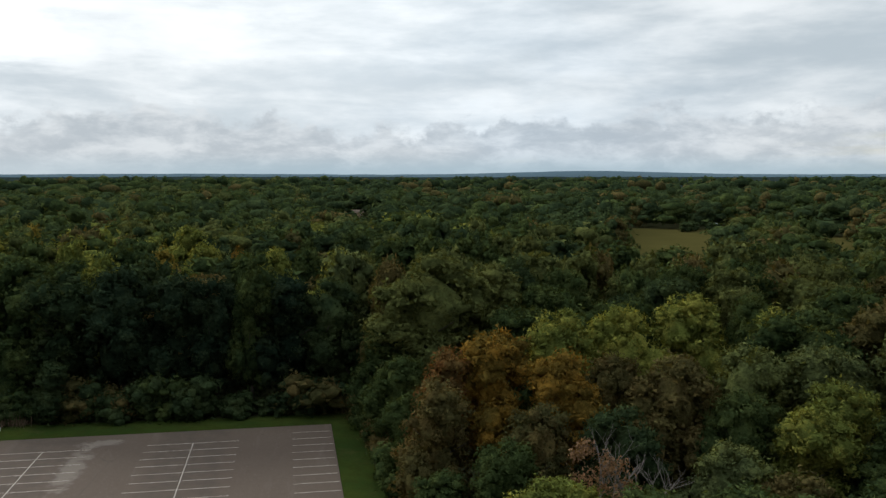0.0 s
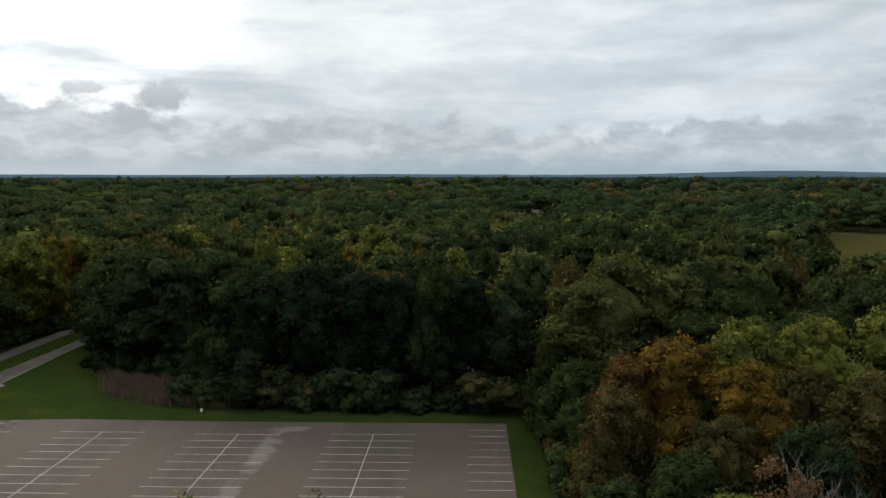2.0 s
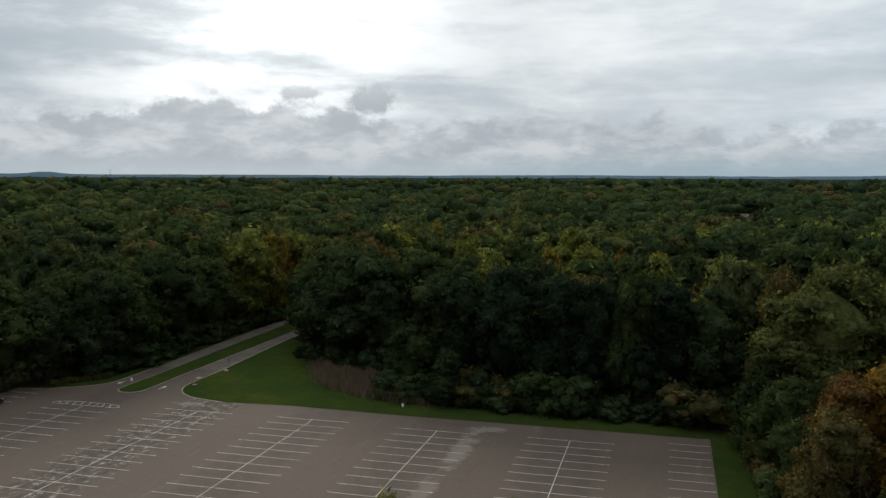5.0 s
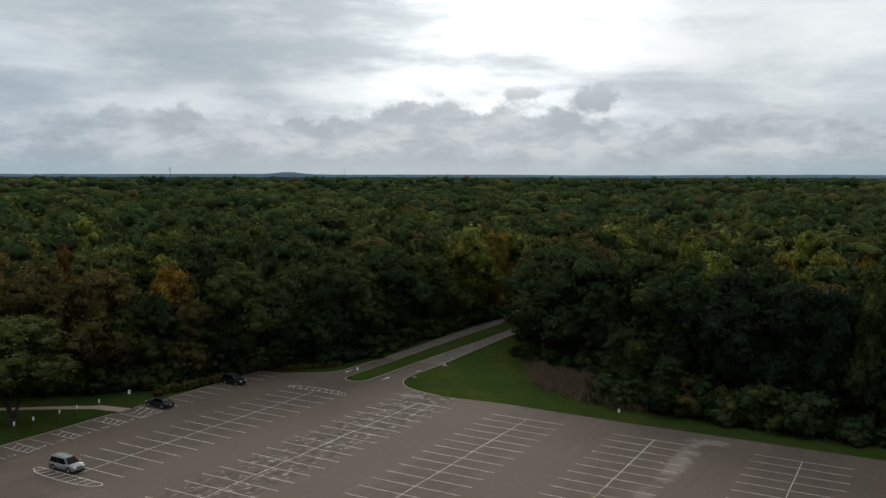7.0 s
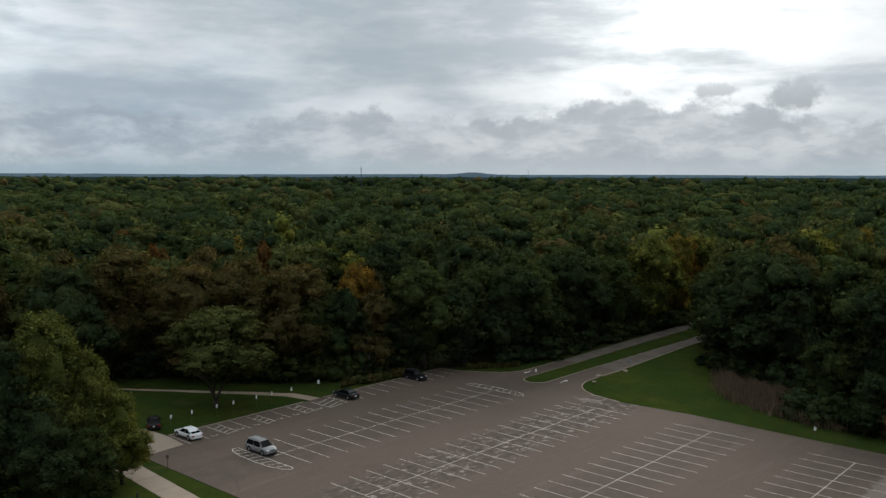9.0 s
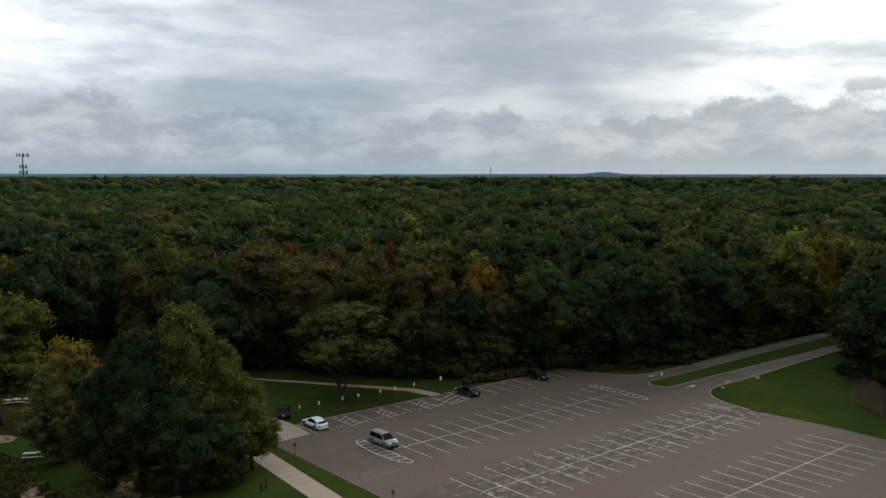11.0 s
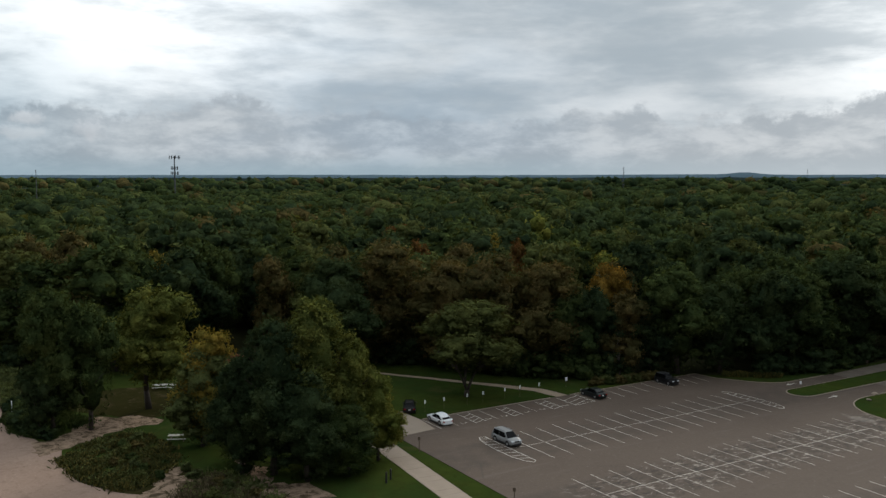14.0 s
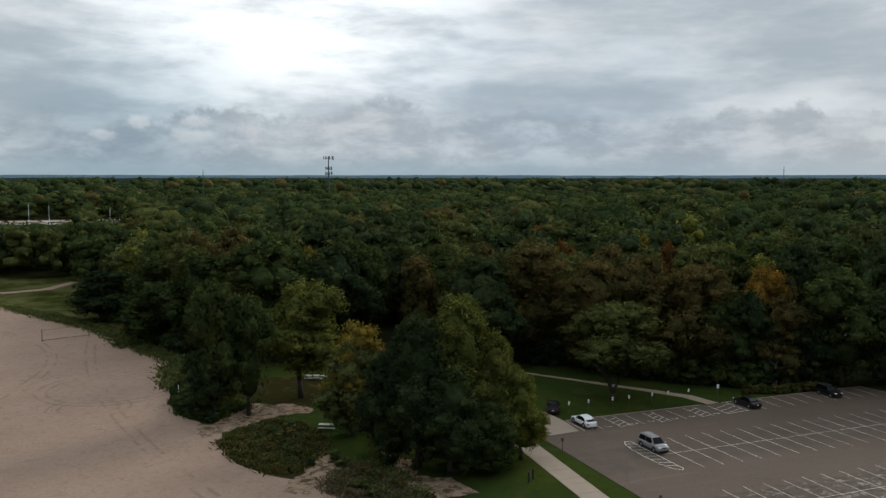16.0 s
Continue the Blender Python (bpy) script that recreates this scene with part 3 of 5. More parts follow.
tagged(part("median", slab([(-32.5, 24), (-32.5, 11)] + arc(-34.65, 8.4, 2.1, 0, -180, 10) + [(-36.75, 24), (-37.1, 50), (-37.1, 90), (-40.1, 150), (-35.1, 150), (-32.15, 90), (-32.15, 50)], 0.07, 0.12), grass),
       "raised grass median between the two lanes", "median", kind="structure")
kerb = slab([(-32.35, 24), (-32.35, 11)] + arc(-34.65, 8.4, 2.28, 0, -180, 12) + [(-36.92, 24)], 0.05, 0.1)
tagged(part("kerb", kerb, concrete), "low pale kerb round the median nose", "kerb", kind="structure")

# pale concrete edging along the lot, the lanes and the meadow
def edging(points, wide, label):
    """A narrow low strip that follows a line."""
    ins, outs = [], []
    for i, (x, y) in enumerate(points):
        (ax, ay), (bx, by) = points[max(0, i - 1)], points[min(len(points) - 1, i + 1)]
        k = math.hypot(bx - ax, by - ay)
        nx, ny = -(by - ay) / k * wide / 2, (bx - ax) / k * wide / 2
        ins.append((x + nx, y + ny))
        outs.append((x - nx, y - ny))
    tagged(part("kerb", slab(ins + outs[::-1], 0.03, 0.08), concrete), label, "kerb", kind="structure")


edging([(-52.55, -49.6), (-52.55, -27.0)], 0.20, "pale concrete edging along the marked stalls")
edging([(-52.55, -23.2), (-52.55, 4.2), (-48.5, 4.7)] + arc(-47.4, 13.6, 7.0, -60, -6, 6) + [(-40.35, 22)], 0.16, "pale concrete edging from the stalls to the drive")
edging([(-28.95, 90), (-28.95, 50), (-27.85, 24)] + arc(-19.5, 14.2, 8.45, 180, 262, 8) + [(-17, 5.1)], 0.16, "pale concrete edging round the meadow")
edging([(-37.1, 90), (-37.1, 50), (-36.85, 24)], 0.14, "pale edging of the median beside the outbound lane")
edging([(-32.4, 24), (-32.15, 50), (-32.15, 90)], 0.14, "pale edging of the median beside the inbound lane")

# stall lines
line_mesh = {}


def paint_line(x0, x1, y0, y1, z=0.006, name="stall_line", mat=None):
    """A straight painted line whose ends are (x0, y0), (x1, y1)."""
    size = round(math.hypot(x1 - x0, y1 - y0), 2)
    key = (size, name)
    if key not in line_mesh:
        b = box(-size / 2, size / 2, -0.040, 0.040, -0.004, 0.0)
        ob = part(name, b, mat or line_paint, lot)
        line_mesh[key] = ob.data
    else:
        ob = mesh_ob(name, line_mesh[key], lot)
    ob.matrix_local = pose((x0 + x1) / 2, (y0 + y1) / 2, z, 0, 0, math.degrees(math.atan2(y1 - y0, x1 - x0)))
    return ob


HALF = 5.6
for x, y0, gap_, count in ((-35.5, -4.75, 2.81, 15), (-17.7, -0.37, 2.74, 18), (0.0, 0.0, 2.74, 18), (18.2, -0.55, 2.74, 18), (35.95, -0.07, 2.74, 18)):
    for i in range(count):
        paint_line(x - HALF, x + HALF, y0 - gap_ * i, y0 - gap_ * i)
    paint_line(x, x, y0 + (2.1 if x < -30 else 0.0), y0 - gap_ * (count - 1) - (1.7 if x < -30 else 0), 0.012, "spine_line")
for i in range(20):
    paint_line(48.3, 53.3, 2.17 - 2.74 * i, 2.17 - 2.74 * i)
for i in range(9):
    paint_line(-52.2, -47.4, 2.0 - 2.68 * i, 2.0 - 2.68 * i)
for y in (-33.5, -40.4, -46.9, -49.6):
    paint_line(-52.1, -47.3, y, y)


def hatch(outline, y0, y1, slant, gap_):
    """An outlined island of hatching along y (outline: left and right x at both ends)."""
    (ax0, ax1), (bx0, bx1) = outline
    paint_line(ax0, ax1, y0, y0, 0.009, "hatch_line", white_paint)
    paint_line(bx0, bx1, y1, y1, 0.009, "hatch_line", white_paint)
    x = ax0 + gap_ * 0.6
    while x < ax1 - 0.2:
        paint_line(x, min(max(x + slant, bx0), bx1), y0, y1, 0.007, "hatch_line", white_paint)
        x += gap_


for y0, y1 in ((-42.4, -44.1), (-36.1, -37.6), (-28.8, -30.6)):
    hatch(((-52.0, -47.2), (-52.0, -47.2)), y0, y1, 0.9, 1.15)
hatch(((-52.3, -47.3), (-51.8, -47.2)), -22.6, -26.4, 1.4, 1.3)
for y0, sgn in ((-47.3, -1), (-1.4, 1)):        # islands at the ends of the first row
    pts = [(-41.2, y0 + 0.7 * sgn * -1), (-41.5, y0), (-40.6, y0 + 0.55 * sgn), (-38.6, y0 + 0.95 * sgn), (-35.6, y0 + 1.1 * sgn), (-32.6, y0 + 0.95 * sgn), (-30.8, y0 + 0.5 * sgn), (-30.0, y0 - 0.2 * sgn), (-30.4, y0 - 0.7 * sgn)]
    pts += [pts[0]]
    for (ax, ay), (bx, by) in zip(pts, pts[1:]):
        paint_line(ax, bx, ay, by, 0.009, "island_line", white_paint)
    for i in range(8):
        x = -40.2 + 1.25 * i
        paint_line(x, x - 0.5, y0 - 0.68 * sgn, y0 + (1.02 - 0.045 * (i - 3.5) ** 2) * sgn, 0.008, "hatch_line", white_paint)
for x, y in ((-39.2, 12.0), (-30.6, 10.4)):      # lane arrows
    s = 1 if x < -35 else -1
    a = part("arrow_marking", slab([(px * 0.9, py * -0.75 * s) for px, py in ((-0.09, -1.5), (0.09, -1.5), (0.09, 0.4), (0.5, 0.4), (0, 1.6), (-0.5, 0.4), (-0.09, 0.4))], 0.0, 0.004), white_paint, lot)
    a.matrix_local = pose(x, y, 0.014, 0, 0, 0)
for y in (-45.6, -41.5, -38.8, -34.9, -32.0, -27.8, -48.5):   # wheelchair marks, as plain strokes
    bm = box(-0.42, 0.42, -0.26, -0.17, -0.004, 0)
    box(-0.42, -0.33, -0.17, 0.28, -0.004, 0, bm=bm)
    box(0.22, 0.42, -0.16, 0.08, -0.004, 0, bm=bm)
    a = part("stall_symbol", bm, line_paint, lot)
    a.matrix_local = pose(-48.0, y, 0.008, 0, 0, 90)

tagged(part("concrete_pad", slab([(-47.6, -50.4), (-52.4, -49.9), (-57.5, -50.2), (-57.5, -56.0), (-47.0, -56.3)], 0.012, 0.08), concrete),
       "pale concrete apron at the corner of the lot", "apron", kind="structure")
pave = tagged(new("pavement"), "pale concrete footpath slabs along the lot", "pavement", kind="structure")
slab_mesh = None
for i in range(44):
    b = None if slab_mesh else box(-0.742, 0.742, -1.45, 1.45, -0.08, 0.0, 0.012)
    ob = part("slab", b, concrete, pave) if b else mesh_ob("slab", slab_mesh, pave)
    slab_mesh = ob.data
    x = -54.0 + 1.5 * i
    ob.matrix_local = pose(x, -59.3 - 0.075 * (x + 48), 0.004 * math.sin(i * 2.3), 0, 0, -4.3)
tagged(part("footpath", slab([(-52.0, -23.6), (-57.8, -24.7), (-67.3, -31.6), (-77.4, -38.8), (-92, -49.2), (-93, -50.4), (-78.3, -40.6), (-66.6, -32.8), (-57.2, -26.6), (-52.4, -25.8)], 0.0, 0.06, 0.25, 1.2, 8), worn_path),
       "worn pale curving footpath across the lawn", "footpath", kind="structure")


# ---- trees ----
def ball(level, floor=-2.0):
    """Vertices and triangles of a unit icosphere, cut off below a height."""
    bm = bmesh.new()
    bmesh.ops.create_icosphere(bm, subdivisions=level, radius=1.0)
    bmesh.ops.delete(bm, geom=[fc for fc in bm.faces if fc.calc_center_median().z < floor], context="FACES")
    bm.verts.index_update()
    v, f = np.array([q.co[:] for q in bm.verts]), np.array([[q.index for q in fc.verts] for fc in bm.faces])
    bm.free()
    return v, f


BALLS = {1: ball(1), 2: ball(2)}


def unit(a):
    return a / np.maximum(np.linalg.norm(a, axis=-1, keepdims=True), 1e-6)


def crown_shape(seed, high, wide, base, clumps, count, tuft, level=1, hollow=False, limbs=7, taper=0.2):
    """Vertices, triangles and normals of a crown: a few boughs, each set with flattened clumps of leaf tufts."""
    rng = np.random.RandomState(seed)
    span = high - base
    mids, radii = [(0, 0, 0.62), (0, 0, 0.33)], [(0.50, 0.50, 0.33), (0.62, 0.62, 0.33)]
    for i in range(limbs):
        u = 0.24 + 0.58 * ((i * 0.618 + rng.uniform(0, 0.2)) % 1.0)
        ang, r = i * 2.4 + rng.uniform(-0.5, 0.5), rng.uniform(0.32, 0.46) * (1 - 0.5 * taper)
        out = rng.uniform(0.46, 0.62) * (1.12 - taper * 2.2 * max(0.0, u - 0.35)) * (1.0 if u < 0.6 else 0.85)
        mids.append((out * math.cos(ang), out * math.sin(ang), u))
        radii.append((r, r, min(r * rng.uniform(0.8, 1.2) * wide * 2 / span * 0.62, 1.02 - u)))
    mids, radii = np.array(mids), np.array(radii)
    side = np.sort(np.linalg.norm(mids[:, :2], axis=1) + radii[:, 0])[-3:].mean()
    top = (mids[:, 2] + radii[:, 2]).max()
    fit = np.array([wide / side * 0.95, wide / side * 0.95, span / top * 0.97])
    mids, radii = mids * fit + [0, 0, base], radii * fit
    # clumps stand on the outside of the boughs
    pick = rng.choice(len(mids), clumps * 12, p=radii[:, 0] ** 2 / (radii[:, 0] ** 2).sum())
    way_ = unit(rng.randn(clumps * 12, 3) + [0, 0, 0.30])
    at = mids[pick] + way_ * radii[pick] * 0.90
    deep = np.linalg.norm((at[:, None] - mids[None]) / radii[None], axis=2)
    deep[np.arange(len(at)), pick] = 9
    free = np.where((deep.min(1) > 0.80) & (at[:, 2] > base * 0.9))[0]
    size_c = wide * 1.75 / math.sqrt(clumps)
    kept = []
    for i in free:
        if all(np.linalg.norm(at[i] - at[j]) > size_c * 0.50 for j in kept):
            kept.append(i)
        if len(kept) == clumps:
            break
    at, way_, pick = at[kept], way_[kept], pick[kept]
    out_c = unit(way_ / (radii[pick] / radii[pick].max(1, keepdims=True)))
    rc = size_c * rng.uniform(0.62, 1.15, len(at))
    flat = np.array([1, 1, 0.78])
    own = rng.choice(len(at), count, p=rc ** 2 / (rc ** 2).sum())
    e = unit(rng.randn(count, 3) + 0.75 * out_c[own] + [0, 0, 0.45])
    if hollow:
        pos = at[own] + e * rc[own][:, None] * rng.uniform(0.2, 1.1, (count, 1))
    else:
        pos = at[own] + e * flat * (rc[own][:, None] * (rng.uniform(0.74, 1.20, (count, 1)) + 0.45 * rng.rand(count, 1) ** 5))
    out = unit(e * [1, 1, 1.35] + 0.30 * out_c[own])
    pos[:, 2] -= 0.22 * rc[own] * (e[:, 0] ** 2 + e[:, 1] ** 2)
    if not hollow:      # leaves on the boughs between the clumps
        k = int(count * 0.48)
        own = rng.choice(len(mids), k, p=radii[:, 0] ** 2 / (radii[:, 0] ** 2).sum())
        e = unit(rng.randn(k, 3) + [0, 0, 0.25])
        far_out = rng.uniform(0.84, 1.06, (k, 1)) + 0.16 * rng.rand(k, 1) ** 3
        pos[:k], out[:k] = mids[own] + e * radii[own] * far_out, unit(e * [1, 1, 1.2] + 0.25 * rng.randn(k, 3))
    nrm = unit(out + 0.55 * rng.randn(count, 3))
    t1 = unit(unit(np.cross(nrm, rng.randn(count, 3))) + 0.40 * out)
    t2 = unit(np.cross(nrm, t1))
    size = tuft * rng.uniform(0.6, 1.35, (count, 1))
    thin = rng.uniform(0.34, 0.68, (count, 1))
    verts = np.stack([pos + t1 * size, pos - t1 * size * 0.55 + t2 * size * thin, pos - t1 * size * 0.6 - t2 * size * thin], 1).reshape(-1, 3)
    soft = np.repeat(unit(out + 0.30 * rng.randn(count, 3)), 3, 0)
    tris = np.arange(3 * count).reshape(-1, 3)
    if not hollow:
        vs, ts, ns, at_v = [verts], [tris], [soft], len(verts)
        for c, r, share, lev in [(c, flat * k, 0.72, 1) for c, k in zip(at, rc)] + [(c, r, 0.68, level) for c, r in zip(mids, radii)]:
            bv, bf = BALLS[lev]
            bv = bv @ np.linalg.qr(rng.randn(3, 3))[0]
            vs.append(c + bv * (1 + 0.08 * rng.randn(len(bv), 1)) * r * share)
            ns.append(unit(bv * [1, 1, 1.2] + 0.25 * rng.randn(*bv.shape)))
            ts.append(bf + at_v)
            at_v += len(bv)
        verts, tris, soft = np.concatenate(vs), np.concatenate(ts), np.concatenate(ns)
    return verts, tris, soft


def to_mesh(name, verts, tris, normals, mats, tri_mat=None):
    data = bpy.data.meshes.new(name)
    data.vertices.add(len(verts))
    data.vertices.foreach_set("co", np.ascontiguousarray(verts, dtype=np.float32).ravel())
    data.loops.add(len(tris) * 3)
    data.loops.foreach_set("vertex_index", tris.ravel().astype(np.int32))
    data.polygons.add(len(tris))
    data.polygons.foreach_set("loop_start", (np.arange(len(tris)) * 3).astype(np.int32))
    for mat in mats:
        data.materials.append(mat)
    if tri_mat is not None:
        data.polygons.foreach_set("material_index", tri_mat.astype(np.int32))
    data.update(calc_edges=True)
    data.polygons.foreach_set("use_smooth", np.ones(len(tris), dtype=bool))
    if normals is not None:
        data.normals_split_custom_set_from_vertices(normals.tolist())
    return data


def trunk_shape(seed, high, radius, limbs=6, spread=0.5, sides=6):
    """A tapered, slightly crooked trunk with tapered limbs."""
    rng = random.Random(seed)
    bm = bmesh.new()

    def chain(points, radii):
        ends = list(zip(points, radii))
        for (a, ra), (b, rb) in zip(ends, ends[1:]):
            rod(a, b, ra, rb, sides, bm)
    pts, p = [Vector((0, 0, -0.15))], Vector((0, 0, -0.15))
    for i in range(5):
        p = p + Vector((rng.uniform(-0.04, 0.04) * high * 0.4, rng.uniform(-0.04, 0.04) * high * 0.4, high / 5))
        pts.append(p)
    chain(pts, [radius * k for k in (1.25, 0.95, 0.75, 0.52, 0.30, 0.10)])
    for i in range(limbs):
        k = rng.uniform(0.25, 0.85) * 5
        a = pts[int(k)].lerp(pts[int(k) + 1], k % 1)
        ang = i * 2.4 + rng.uniform(-0.5, 0.5)
        reach = high * spread * rng.uniform(0.45, 0.8) * (1.1 - k / 7)
        b = a + Vector((math.cos(ang) * reach * 0.55, math.sin(ang) * reach * 0.55, reach * 0.42))
        c = a + Vector((math.cos(ang + 0.2) * reach, math.sin(ang + 0.2) * reach, reach * rng.uniform(0.7, 1.1)))
        chain([a, b, c], [radius * 0.36, radius * 0.22, radius * 0.06])
    return bm


TREE_LABELS = {
    "green": "leafy green broadleaf tree at the edge of the woods", "deep": "green broadleaf tree coloured darker for shade in the row beyond the lot", "dark": "dense dark green broadleaf tree at the edge of the woods",
    "grey": "grey-green broadleaf tree with a loose crown", "olive": "olive-green broadleaf tree with a loose crown", "moss": "mossy green broadleaf tree with a full crown", "lime": "yellow-green broadleaf tree turning in early autumn",
    "gold": "broadleaf tree with golden autumn leaves", "orange": "broadleaf tree with orange autumn leaves",
    "rust": "broadleaf tree with rust-red autumn leaves", "brown": "thinning grey-brown broadleaf tree", "tan": "thin tree with pale tan leaves",
}
crown_cache, trunk_cache, shape_cache = {}, {}, {}


def tree(x, y, high, wide, tone, shape, turn=0.0, detail="edge", label="", group="trees of the woods", base=None):
    """One tree: trunk and crown. Shapes are unit crowns of 16 m, scaled."""
    lobes, count, tuft, level = {"close": (80, 15000, 0.18, 2), "near": (58, 6400, 0.255, 2), "edge": (44, 3200, 0.34, 1), "back": (32, 1400, 0.50, 1)}[detail]
    low = 0.22 if base is None else base
    key = (shape, tone, detail, low)
    if key not in crown_cache:
        shape_key = (shape, detail, low)
        if shape_key not in shape_cache:
            shape_cache[shape_key] = crown_shape(100 + shape * 7 + len(detail), 16.0, 5.0, 16.0 * low, lobes, count, tuft, level, taper=(0.10, 0.34, 0.20)[shape % 3], limbs=(6, 8, 7, 9)[shape % 4])
        crown_cache[key] = to_mesh("crown", *shape_cache[shape_key], [LEAVES[tone]])
    tkey = (shape % 4, low > 0.2)
    if tkey not in trunk_cache:
        bm = trunk_shape(40 + shape % 4, 13.0, 0.30, 5)
        data = bpy.data.meshes.new("trunk")
        bm.to_mesh(data)
        bm.free()
        data.materials.append(bark)
        data.shade_smooth()
        trunk_cache[tkey] = data
    top = thing("tree", pose(x, y, -0.05, 0, 0, turn), label or TREE_LABELS[tone], "tree", group)
    wide *= 1.10
    s = Matrix.Diagonal((wide / 5.0, wide / 5.0, high / 16.0, 1))
    mesh_ob("trunk", trunk_cache[tkey], top).matrix_local = s
    mesh_ob("crown", crown_cache[key], top).matrix_local = s
    return top


def inside(x, y, poly):
    hit = False
    for (ax, ay), (bx, by) in zip(poly, poly[1:] + poly[:1]):
        if (ay > y) != (by > y) and x < (bx - ax) * (y - ay) / (by - ay) + ax:
            hit = not hit
    return hit


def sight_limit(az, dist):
    """Height cap fitted to the camera's view of far field, far house and lagoon."""
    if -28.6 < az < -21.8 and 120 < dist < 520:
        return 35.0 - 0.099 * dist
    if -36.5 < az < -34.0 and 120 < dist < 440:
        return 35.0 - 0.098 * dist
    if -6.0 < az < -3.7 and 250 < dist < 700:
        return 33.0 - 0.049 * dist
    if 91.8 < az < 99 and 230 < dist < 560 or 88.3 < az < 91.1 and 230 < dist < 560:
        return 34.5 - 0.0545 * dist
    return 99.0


def edge_gap(x, y, poly):
    best = 1e9
    for (ax, ay), (bx, by) in zip(poly, poly[1:] + poly[:1]):
        dx, dy = bx - ax, by - ay
        k = min(1, max(0, ((x - ax) * dx + (y - ay) * dy) / (dx * dx + dy * dy)))
        best = min(best, math.hypot(x - ax - k * dx, y - ay - k * dy))
    return best


# open ground: lot, drive, lawns, beach
OPEN = [(-41.5, 150), (-42.5, 60), (-43, 37), (-45.5, 18), (-49.5, 10), (-58.5, -3), (-64, -15), (-72, -21), (-91, -35), (-106, -48), (-112, -70), (-120, -90), (-150, -101), (-184, -104),
        (-214, -104), (-262, -128), (-300, -200), (-330, -340), (130, -340), (64, -130), (60, -76), (59.5, -40), (59.5, -5), (57.5, 12), (42, 13.5), (14, 14), (6, 36), (-6, 38), (-17, 38), (-27, 62), (-29, 80), (-36, 150)]
LAGOON = [(-500, -100), (-500, -195), (-690, -230), (-690, -92)]


def open_ground(x, y):
    return inside(x, y, OPEN) or inside(x, y, FIELD) or inside(x, y, LAGOON) or (abs(x - 102) < 16 and 520 < y < 605)


EYE_AT = (48.5, -109.0)


# single trees of another tint that stand out of the canopy: x, y, tone
ACCENTS = [(-299, 521, "rust"), (-193, 298, "brown"), (-318, 371, "brown"), (-277, 214, "grey"), (-178, 425, "rust"), (-126, 616, "brown"), (-199, 308, "brown"), (-24, 716, "lime"), (290, 658, "brown"), (-17, 228, "brown")]
ACCENTS += [(103, 612, "dark"), (90, 612, "dark"), (116, 612, "dark")]


def palette(x, y, rng):
    dist = math.hypot(x - EYE_AT[0], y - EYE_AT[1])
    for ax, ay, tone in ACCENTS:
        if math.hypot(x - ax, y - ay) < (5.5 if dist < 260 else 11):
            return tone
    q = noise.noise(Vector((x * 0.014, y * 0.014, 2.0))) + 0.4 * noise.noise(Vector((x * 0.05, y * 0.05, 7.0))) + rng.uniform(-0.2, 0.2)
    warm = 0.36 if -125 < x < -58 and -75 < y < 5 else 0.0
    r = rng.random()
    if x > 58 and y < 60 and dist < 260:
        return (("green", "lime", "olive", "green", "brown", "olive") if dist < 120 else ("green", "dark", "grey", "green", "brown", "grey"))[int(r * 6)]
    if x > 60 and dist > 340:
        return ("dark", "green", "dark", "brown" if r > 0.9 else "dark")[int(r * 4)]
    if dist > 300 and q > 0.52:
        return ("brown", "green", "green", "brown")[int(r * 4)]
    if q + warm > 0.80:
        return ("rust", "brown", "brown", "brown")[int(r * 4)]
    if q + warm > 0.52:
        return ("brown", "olive", "lime", "brown")[int(r * 4)]
    if q > 0.22:
        return ("green", "green", "lime" if dist < 300 else "dark", "grey")[int(r * 4)]
    if q > -0.22:
        return ("green", "green", "dark", "grey")[int(r * 4)]
    return ("dark", "green", "dark", "brown" if r > 0.92 else "dark")[int(r * 4)]


rng = random.Random(11)
placed = []


def stand(rows, base, detail, group, labels=None):
    """Trees placed and sized to fit the camera's view, each with a set tint."""
    for k, (x, y, high, wide, tone) in enumerate(rows):
        placed.append((x, y, wide))
        label = labels[k] if labels else ""
        made = tree(x, y, high, wide, tone, rng.randrange(6), rng.uniform(0, 360), detail, label, group, base)
    return made


# beyond the far side of the lot
stand([(-8, 35, 21.5, 8.3, "dark"), (-18, 42, 16.0, 4.8, "dark"), (0, 33, 18.8, 5.8, "dark"), (9, 18, 10.8, 3.8, "green"), (16, 12.5, 8.5, 3.0, "dark"), (16, 23, 20.0, 6.6, "dark"),
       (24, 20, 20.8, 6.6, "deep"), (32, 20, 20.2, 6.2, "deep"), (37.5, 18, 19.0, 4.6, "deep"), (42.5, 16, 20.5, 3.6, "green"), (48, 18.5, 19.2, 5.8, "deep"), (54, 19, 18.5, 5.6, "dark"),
       (67, 2, 23.5, 8.6, "grey"), (77, 7, 21.5, 7.0, "grey"), (61, 3, 15.2, 4.8, "green")], 0.05, "near", "trees beyond the lot")
